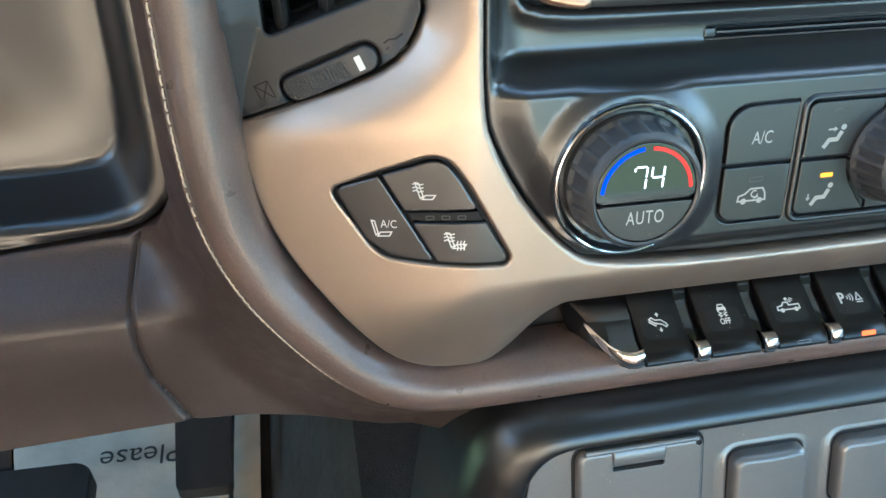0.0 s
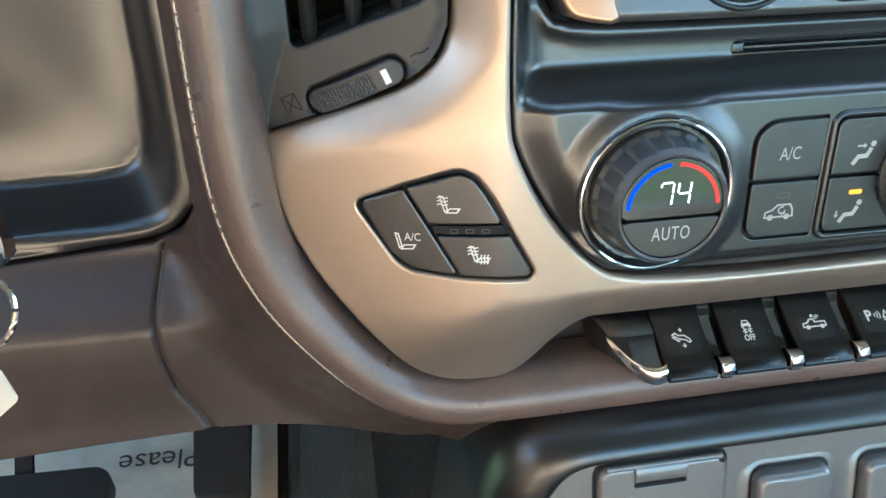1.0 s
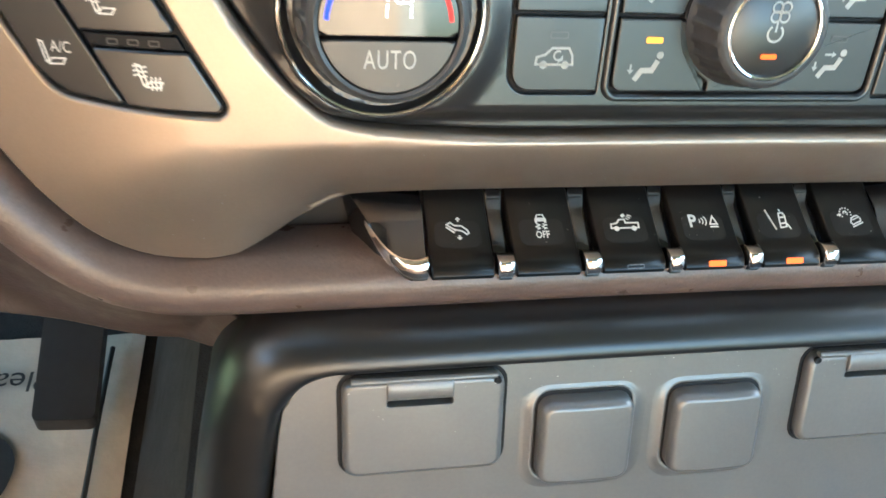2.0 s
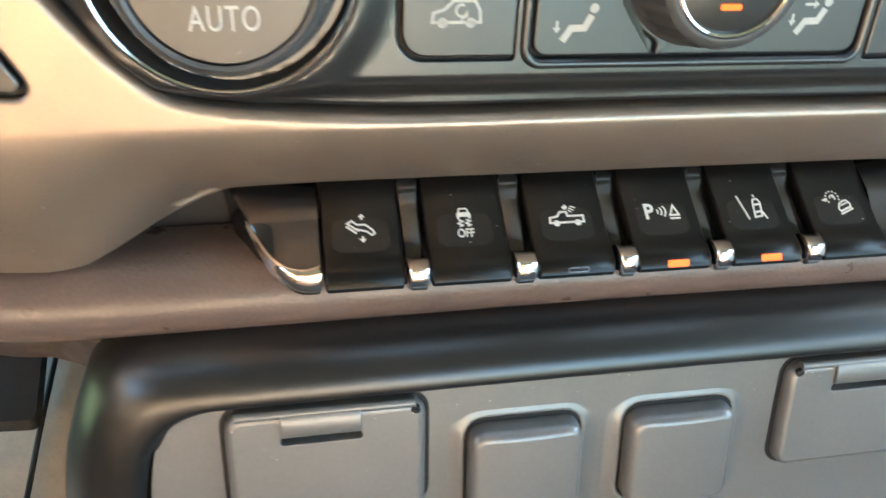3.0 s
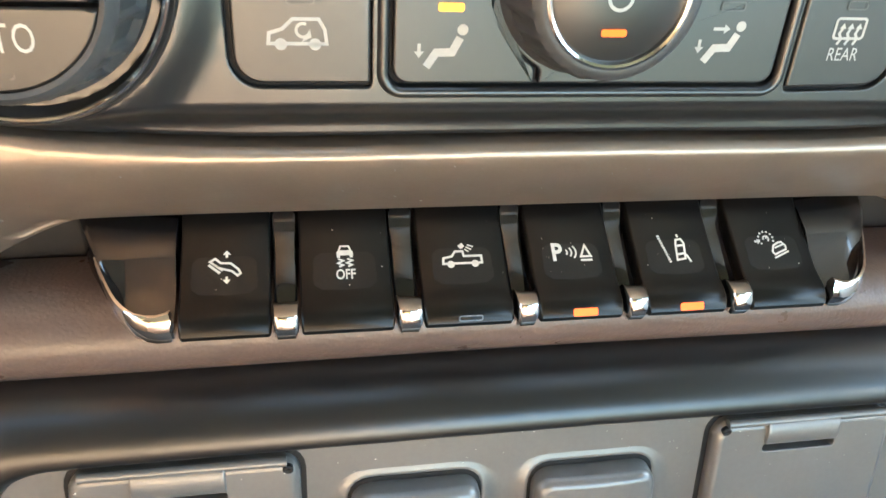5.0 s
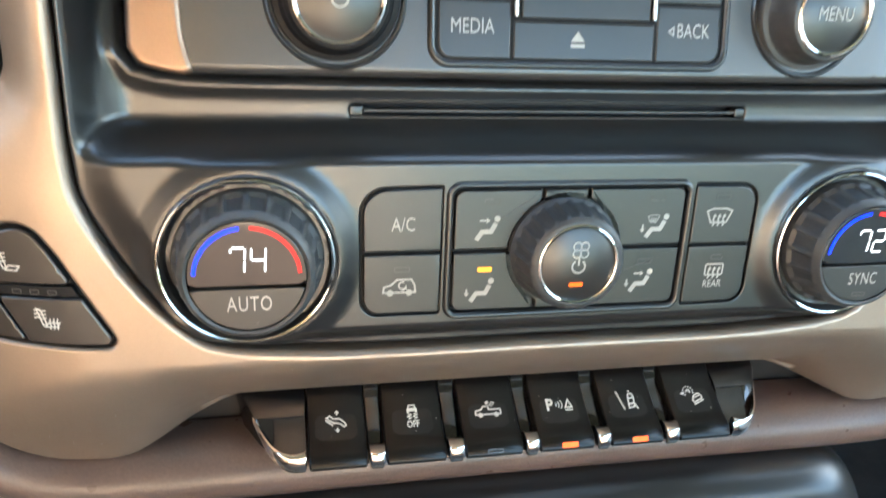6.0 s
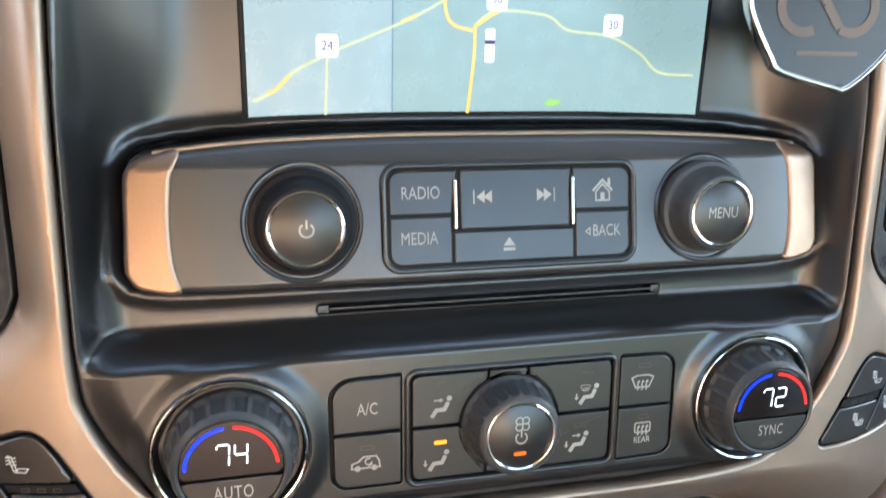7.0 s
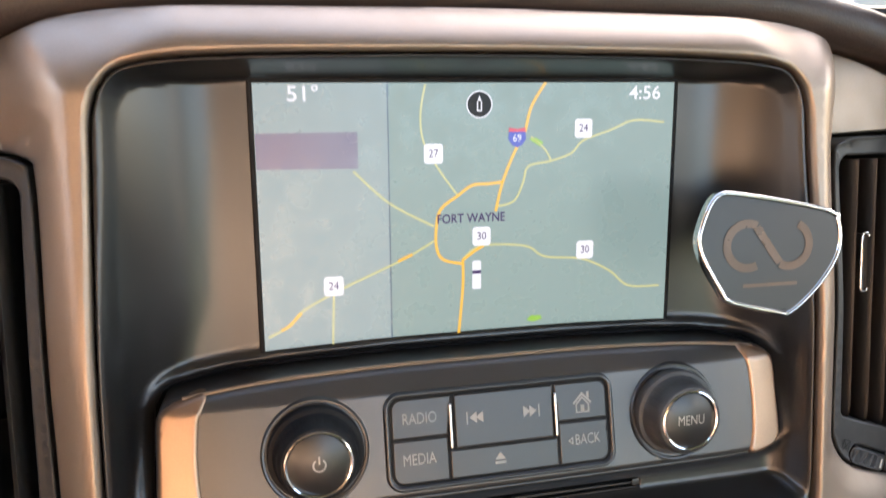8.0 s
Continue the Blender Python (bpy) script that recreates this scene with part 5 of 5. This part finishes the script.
for cov in (COV_L, COV_R):
    mid = (min(p[0] for p in cov) + max(p[0] for p in cov)) / 2
    o = part("blank_cover", sheet(inset(cov, 0.4), lambda p, d: -19.6 - 0.9 * (1 - (np.abs(p[:, 0] - mid) / 17) ** 2) + TILT(p), r=2.4, back=4, step=1.8), CONSOLE_PLASTIC, console, "raised rounded blank cover", 60)
    part("cover_gap", sheet(inset(cov, -0.9), lambda p, d: -14.0 + TILT(p), r=0.2, back=0.5, step=6), DARK, o, "dark groove round the cover")
    part("cover_rim", band(inset(cov, -5.4), [(0, -0.6), (0.1, 0.0), (1.4, 0.12), (2.6, 0.4), (3.6, 0.8), (4.3, 1.0), (4.8, 0.8), (5.0, -1)], lambda p, d: -13.5 + TILT(p)), CONSOLE_PLASTIC, o, "soft swelling of the panel round the cover")

# ---- air vents ----
VENT = (curve([(-216.0, -19.5), (-189, -9.9), (-172.6, -3.2), (-164.6, 3.2), (-160.6, 11.0), (-159.5, 20), (-160, 70), (-160.4, 131), (-163, 141), (-174, 144)], 5) + curve([(-214, 145), (-218, 138), (-218.6, 60), (-217.6, -12)], 5))
VENT_MOUTH = rounded([(-205.5, 5.5, 2), (-165.5, 20, 4), (-164.5, 136, 6), (-206, 136, 6)])


def xl_of(p):
    return np.where(p[:, 0] < -1.5, p[:, 0], -3 - p[:, 0])


def vent_base(p):
    """The plain sloping plane of a vent plate."""
    return -9.5 + 19 * np.clip((-159 - xl_of(p)) / 58, 0, 1.1) ** 1.35 + 6 * ease(p[:, 1], 60, 150)


def vent_depth(p, d):
    z = p[:, 1]
    corner = -216 + 9.5 * np.clip((z + 19) / 30, 0, 1)
    return vent_base(p) + 2.6 + 1.2 * ease(d, 0.5, 2.5) - 0.9 * np.clip(corner - xl_of(p), 0, 12)


class VentFace(Face):
    """Marks moulded on the sloping vent plate, turned with the thumbwheel."""

    def __init__(self, cx, cz, c, s):
        self.m = (cx, cz, c, s)

    def at(self, u, v, h=0.12):
        cx, cz, c, s = self.m
        x, z = cx + u * c - v * s, cz + u * s + v * c
        return (x, float(vent_base(np.array([[x, z]]))[0]) + 3.75 - h, z)


for side in ("driver", "passenger"):
    fx = (lambda pts: pts) if side == "driver" else flip
    sx = (lambda x: x) if side == "driver" else (lambda x: -3 - x)
    vent = thing("air_vent", (sx(-190), 12, -15), "dark grey dash air vent with a thumbwheel", "air vent", "dash vents")
    cx, cz = sx(-187), -5.0
    tilt = radians(23 if side == "driver" else -23)
    c, s = math.cos(tilt), math.sin(tilt)
    oval = rounded([(-15.4, -3.9, 3.8), (15.4, -3.9, 3.8), (15.4, 3.9, 3.8), (-15.4, 3.9, 3.8)])
    turn = lambda pts: [(cx + a * c - b * s, cz + a * s + b * c) for a, b in pts]
    corner_line = [(x, z) for x, z in fx([(-215.2, -17), (-211.5, -5), (-206.6, 11), (-206.6, 60), (-206.6, 130)])]
    part("vent_frame", sheet(fx(VENT), vent_depth, [fx(VENT_MOUTH), turn(inset(oval, -0.9))], r=0.8, back=20, step=3.2, hole_back=26, hole_r=1.2, lines=[corner_line, [(x + 0.7, z) for x, z in corner_line], [(x - 0.7, z) for x, z in corner_line]]), VENT_PLASTIC, vent, sharp=60)
    part("vent_back", sheet(fx(inset(VENT_MOUTH, -2)), 52, r=0.5, back=2, step=12), DARK, vent, "dark throat of the vent")
    for k in range(3):
        x = -199.5 + k * 13.6
        front = float(vent_base(np.array([[x, 20.0]]))[0]) + 5.0
        blade = [(14, -2.0), (7, -2.6), (2, -2.0), (0, 0), (2, 2.0), (7, 2.6), (14, 2.0), (36, 0.8), (36, -0.8)]
        part("vane", loft([[(sx(x + b * w), front + a + o, z) for a, b in blade] for o, w, z in ((3.5, 0.4, 6.2 + k * 5.0), (0.8, 0.9, 8.0 + k * 5.0), (0, 1, 12 + k * 5.0), (0, 1, 80), (0, 1, 134))]), KEY_PLASTIC, vent, "upright vent vane", 60)
    for k in range(4):
        z = 46 + k * 24
        part("louvre", loft([[(sx(x), a, z + b) for a, b in ((30, -0.8), (28, 0), (30, 0.8), (51, 4.5), (51, 3.0))] for x in (-205, -165)]), KEY_PLASTIC, vent, "cross vent louvre")
    part("wheel_seat", sheet(turn(inset(oval, -1.6)), lambda p, d: vent_base(p) + 7.6, r=0.4, back=3, step=5), DARK, vent, "dark slot of the thumbwheel")

    def wheel_depth(p, d):
        u = (p[:, 0] - cx) * c + (p[:, 1] - cz) * s
        v = (p[:, 1] - cz) * c - (p[:, 0] - cx) * s
        knurl = np.clip((10.2 - np.abs(u + 4.6)) / 0.6, 0, 1) * np.clip((2.9 - np.abs(v + 0.5)) / 0.5, 0, 1)
        return vent_base(p) + 6.2 - 4.4 * np.sqrt(np.clip(1 - (u / 17.2) ** 2, 0, 1)) + knurl * (0.25 + 0.14 * np.sin(u * 6.0) + 0.1 * np.sin(v * 6.0))

    wheel = part("thumbwheel", sheet(turn(oval), wheel_depth, r=0.8, back=3, step=0.5 if side == "driver" else 1.0), WHEEL, vent, "finely knurled thumbwheel", 80)
    part("white_mark", sheet(turn(rect(8.4, 10.4, -2.6, 1.9, 0.3)), lambda p, d: wheel_depth(p, d) - 0.25, r=0.2, back=0.6, step=1.5), PRINT_ROW, wheel, "white position mark")
    lf = VentFace(cx, cz, c, s)
    part("legend", join(stroke(lf, rect(-23.2, -18.6, -0.6, 5.2, 0.2), 0.4, 0.25, True), stroke(lf, [(-23.0, -0.4), (-18.8, 5.0)], 0.4, 0.25), stroke(lf, [(-23.0, 5.0), (-18.8, -0.4)], 0.4, 0.25)), DARK, vent, "faint moulded closed-vent sign")
    part("legend", join(*[stroke(lf, [(18.4, z), (20.2, z + 0.4), (22.2, z - 0.2), (24.6, z + 0.3)], 0.5, 0.25) for z in (-1.9, 0, 1.9)]), DARK, vent, "faint moulded airflow sign")
    part("slide_tab", loft([[(sx(-177.5 + b), a, z) for a, b in ((10, -1.2), (-1, -1.4), (-3.0, 0), (-1, 1.4), (10, 1.2))] for z in (76, 78, 99, 101)]), KEY_PLASTIC, vent, "slide tab of the vanes")
    part("chrome_edge", tube([(sx(a), -1.6, z) for a, z in rounded([(-179.2, 75.4, 1.6), (-175.8, 75.4, 1.6), (-175.8, 101.6, 1.6), (-179.2, 101.6, 1.6)])], 0.55, 8), CHROME, vent, "thin chrome edge of the slide tab")

# ---- phone holder clipped beside the display ----
HOLDER = curve([(78, 123.2), (90, 123.6), (126, 116.4), (131, 111), (131, 99), (122, 86), (110, 76.4), (104, 76.4), (84, 81.6), (79.5, 86), (70.8, 102), (71.6, 112)], 3, True)
holder = thing("phone_holder", (100, 14, 90), "black magnetic phone holder plate with a chrome edge", "phone holder")


def holder_y(p, d=None):
    return -35 - 0.04 * (p[:, 0] - 100) + 0.03 * (p[:, 1] - 100)


part("holder_plate", sheet(inset(HOLDER, 1.4), lambda p, d: holder_y(p) + 0.1, r=0.3, back=2.5, step=5), SHELL_PLASTIC, holder, "matt black plate")
part("chrome_edge", band(HOLDER, bead(2.0, 1.2, 2.4), lambda p, d: holder_y(p) + 0.6), CHROME, holder, "bright chrome rim")
hf = Face((100, -35.0, 101), (1, -0.04, 0), (0, 0.03, 1))
part("emblem", join(stroke(hf, [(-9 + 8.6 * math.cos(radians(a)), 2.5 + 8.4 * math.sin(radians(a))) for a in range(62, 298, 9)], 3.2, 0.15), stroke(hf, [(8.6 + 8.6 * math.cos(radians(a)), 2.5 + 8.4 * math.sin(radians(a))) for a in range(-118, 68, 9)], 3.2, 0.15), stroke(hf, [(-5.2, 9.4), (4.4, -4.4)], 3.2, 0.2)), EMBLEM, holder, "faint grey looped emblem")
part("emblem_bar", patch(hf, rect(-11, 12, -13.3, -11.9, 0.2), 0.15), EMBLEM, holder)
part("ball_joint", lathe(108, -22, 98, [(5, 0), (8, 3), (9, 7), (8.5, 11)], 32, (True, True)), KEY_PLASTIC, holder, "black ball joint behind the plate")
part("vent_clip", tube([(108, -22, 98), (124, -13, 98), (146, 0, 98), (168, 12, 98), (170, 30, 98)], 5, 12), KEY_PLASTIC, holder, "black arm clipped into the vent")

# ---- dash top over the stack ----
BROW_L = curve([(-900, 60, 184), (-420, 40, 190), (-320, 30, 180), (-262, 20, 176), (-225, 14, 184), (-190, 10, 193), (-164, 9, 199), (-140, 9, 203.5), (-100, 9, 206), (-20, 9, 207)], 8)
BROW = BROW_L + [(-3 - x, y, z) for x, y, z in BROW_L[::-1]]
top = thing("dash_top", (0, 40, 200), "dark brown soft dash top over the stack", "dash top", kind="structure")
part("brow_roll", sweep(BROW, [(13, -14), (12, -4), (8.5, 0.5), (3, 2.5), (-3, 1.5), (-7.5, -3), (-9, -10), (-10, -20)]), LEATHER_DARK, top, sharp=80)
rings = []
for k, (dy, dz) in enumerate(((10, 6.5), (60, 14), (160, 12), (320, 0), (560, -40))):
    rings.append([(x, y + dy, z + dz) for x, y, z in BROW])
part("top_skin", loft(rings, (False, False), False), LEATHER_DARK, top, sharp=80)
part("outer_dash", sheet([(-900, -120), (-520, -120), (-520, 150), (-420, 178), (-900, 178)], 90, r=8, back=60, step=30), LEATHER_DARK, top)
part("outer_dash", sheet([(232, -150), (900, -150), (900, 178), (420, 178), (232, 150)], 25, r=8, back=60, step=30), LEATHER_DARK, top)

# ---- keys hanging from the ignition ----
keys = thing("key_ring", (-291, -40, -75), "chrome ignition key with a white paper tag", "keys")
part("key_head", sheet(curve([(-304, -38), (-284, -37), (-280.5, -31), (-283.5, -12), (-288, 2), (-304, 6)], 3, True), -42, r=2.4, back=7, step=3), CHROME, keys, "chrome key head")
part("split_ring", tube([(-291 + 9 * math.cos(a), -40 + 2 * math.sin(a * 2), -48 + 10 * math.sin(a)) for a in np.linspace(0, 6.2, 28)], 0.9), CHROME, keys)
part("paper_tag", sheet(rounded([(-312, -86, 2), (-294, -81, 2), (-287.6, -76, 2), (-290, -66, 2), (-312, -58, 2)]), -41, r=0.3, back=0.8, step=6), PAPER, keys, "white paper tag")


# ---- floor, pedals and the cab, upright in the world ----
def level(name, shape, mat, label, category, kind="", origin=(0, 0, 0), sharp=38):
    """A mesh built in world millimetres."""
    ob = new(name, build(name, shape, mat, origin, sharp))
    ob.matrix_basis = Matrix.Translation(Vector(origin) * MM)
    ORIGIN[ob] = origin
    return tagged(ob, label, category, "", kind)


level("floor", box(-900, 900, -1160, 900, -40, 0), CARPET, "black carpeted cab floor", "floor", "structure")


def paper_sheet(x0, x1, y0, y1, step=12):
    xs, ys = np.arange(x0, x1 + 1, step), np.arange(y0, y1 + 1, step)
    v = []
    for y in ys:
        for x in xs:
            h = 5 + 4 * noise.noise((x * 0.012, y * 0.012, 0)) + 2.5 * abs(noise.noise((x * 0.03, y * 0.03, 4)))
            v.append((x, y, h))
    n = len(xs)
    return v, [(j * n + i, j * n + i + 1, (j + 1) * n + i + 1, (j + 1) * n + i) for j in range(len(ys) - 1) for i in range(n - 1)]


class Floor(Face):
    def at(self, u, v, h=0.12):
        return (u, v, 8.6 + h + 4 * noise.noise((u * 0.012, v * 0.012, 0)))


mat_ob = thing("paper_floor_mat", (0, 0, 0), "white paper floor mat printed with black words", "floor mat")
mat_ob.matrix_basis = Matrix.Identity(4)
part("paper", paper_sheet(-643, -271, -120, 312), PAPER, mat_ob)
part("fold", tube([(-297, y, 12 + 4 * noise.noise((-297 * 0.012, y * 0.012, 0))) for y in range(-110, 300, 20)], 2.2, 6), INK, mat_ob, "dark folded edge")
part("legend", words(Floor((0, 0, 0)), "Please", 22, -383, 262, 0.98, turn=180), INK, mat_ob, "black printed word")
part("printed_shape", patch(Floor((0, 0, 0)), curve([(-412, 200), (-390, 211), (-366, 196), (-356, 172), (-366, 140), (-400, 132), (-420, 160)], 6, True)), INK, mat_ob, "dark printed footprint shape")
brake = thing("brake_pedal", (0, 0, 0), "black rubber brake pedal pad", "pedal")
brake.matrix_basis = Matrix.Identity(4)
ped = rounded([(-520, 60, 14), (-384, 60, 16), (-388, 182, 14), (-520, 186, 14)])
part("pedal_pad", loft([[(x, y, 100) for x, y in ped], [(x, y, 116) for x, y in ped], [(x * 0.99 - 4.5, y * 0.98 + 2, 120) for x, y in ped]]), WHEEL, brake)
part("pedal_arm", loft([[(x, 170 + 0.0 * q, 100) if q == 0 else (x, 530, 400) for x in (-462, -448)] + [(x, 150, 90) if q == 0 else (x, 530, 380) for x in (-448, -462)] for q in (0, 1)]), DARK, brake)
gas = thing("accelerator_pedal", (0, 0, 0), "black accelerator pedal lever", "pedal")
gas.matrix_basis = Matrix.Identity(4)
gp = rounded([(-340, 194, 6), (-292, 192, 6), (-292, 350, 5), (-343, 350, 5)])
part("pedal_pad", loft([[(x, y, 22 + (y - 176) * 0.3) for x, y in gp], [(x, y, 36 + (y - 176) * 0.3) for x, y in gp]]), WHEEL, gas)
part("pedal_arm", loft([[(-322, 330, 68), (-298, 330, 68), (-298, 330, 84), (-322, 330, 84)], [(-322, 525, 240), (-298, 525, 240), (-298, 530, 260), (-322, 530, 260)]]), DARK, gas)
level("tunnel_side", loft([[(-262, -500, 0), (-185, -500, 210), (185, -500, 210), (262, -500, 0)], [(-262, 700, 0), (-185, 700, 210), (185, 700, 210), (262, 700, 0)]]), CARPET, "dark carpeted transmission tunnel", "tunnel", "structure")
level("firewall", box(-900, 900, 520, 560, 0, 700), CARPET, "dark carpeted firewall under the dash", "wall", "structure")


def wall_with_opening(axis, at, thick, a0, a1, z0, z1, oa0, oa1, oz0, oz1):
    """A wall with one window opening; axis 'x' stands across x, 'y' across y."""
    boxes = [(a0, a1, z0, oz0), (a0, a1, oz1, z1), (a0, oa0, oz0, oz1), (oa1, a1, oz0, oz1)]
    if axis == "x":
        return join(*[box(at, at + thick, p, q, r, s) for p, q, r, s in boxes])
    return join(*[box(p, q, at, at + thick, r, s) for p, q, r, s in boxes])


# Unseen cab shell; its tones and openings shape the light on the dash.
level("wall_driver_side", wall_with_opening("x", -960, 60, -1160, 900, 520, 1290, -420, 60, 860, 1160), DOOR_TRIM, "unseen brown driver side, window opening sized for the reflections", "wall", "structure")
level("wall_passenger_side", wall_with_opening("x", 900, 60, -1160, 900, -40, 1290, -1000, 520, 640, 1180), CAB_TRIM, "unseen dune passenger side, window opening sized for the light", "wall", "structure")
level("wall_rear", wall_with_opening("y", -1220, 60, 40, 960, 330, 1290, 80, 860, 370, 1210), CAB_TRIM, "unseen grey rear wall, opening cut low for the reflections", "wall", "structure")
level("wall_rear_driver", box(-960, 40, -1220, -1160, 500, 1290), TAN_TRIM, "unseen tan rear wall added for warm reflections", "wall", "structure")
level("wall_driver_lower", wall_with_opening("x", -960, 60, -1160, 900, -40, 520, 0, 460, 40, 420), SADDLE, "unseen saddle brown lower side, opened to light the footwell", "wall", "structure")
level("wall_rear_lower", join(box(-960, 960, -1220, -1160, -40, 330), box(-960, 40, -1220, -1160, 330, 500)), LOW_TRIM, "unseen dark brown lower rear wall, toned for the reflections", "wall", "structure")
# Roof edge set forward so that upward reflections stay dark.
ROOF = (-960, 960, -1220, 50)
level("ceiling", box(*ROOF, 1250, 1300), HEADLINER, "unseen grey headliner, carried forward to darken reflections", "ceiling", "structure")
level("ground", ([(-4e5, -4e5, -650), (4e5, -4e5, -650), (4e5, 4e5, -650), (-4e5, 4e5, -650)], [(0, 1, 2, 3)]), GROUND, "green ground outside the truck", "ground", "structure")


# ---- lint on the switches, trim and console ----
def lint(name, spots, mat_, seed):
    """Tiny flecks lying on a surface: spots of (x, z, depth function)."""
    r = np.random.RandomState(seed)
    out = []
    for x, y, z in spots:
        s = r.uniform(0.08, 0.20)
        a = r.uniform(0, 3.14)
        u, v = (math.cos(a) * s * 1.6, math.sin(a) * s * 1.6), (-math.sin(a) * s * 0.6, math.cos(a) * s * 0.6)
        out.append(([(x + u[0], y - 0.12, z + u[1]), (x + v[0], y - 0.3, z + v[1]), (x - u[0], y - 0.12, z - u[1]), (x - v[0], y - 0.12, z - v[1])], [(0, 1, 2, 3)]))
    return solid(name, join(*out), mat_, "scattered pale specks of dust and lint", "dust", "stuff")


r = np.random.RandomState(11)
spots = []
for _ in range(70):
    x, z = r.uniform(-110, 100), r.uniform(-170, -149)
    spots.append((x, -13.5 + 0.15 * (z + 150) - (4.2 if -107 < x < -57 or 51 < x < 102 else 0), z))
for _ in range(26):
    k = r.randint(6)
    q = r.uniform(0, 1)
    spots.append((r.uniform(KEY_X[k][0] + 1, KEY_X[k][1] - 1), 11 - 14.2 * q, -102.9 - 9.7 * q))
for _ in range(90):
    x = -204 + 36 * r.uniform(0, 1) ** 1.4
    y0 = float(vent_base(np.array([[x, 10.0]]))[0]) + 6
    spots.append((x, y0 + r.uniform(0, 14), 6.4 + (x + 205) * 0.36))
for _ in range(40):
    x = r.uniform(-205, 60)
    z = r.uniform(-112, -96) if x < -140 else r.uniform(-94, -76)
    spots.append((x, float(bronze_depth(np.array([[x, z]]))[0]), z))
lint("dust_specks", spots, material("pale lint", (0.5, 0.48, 0.44), 0.9), 5)
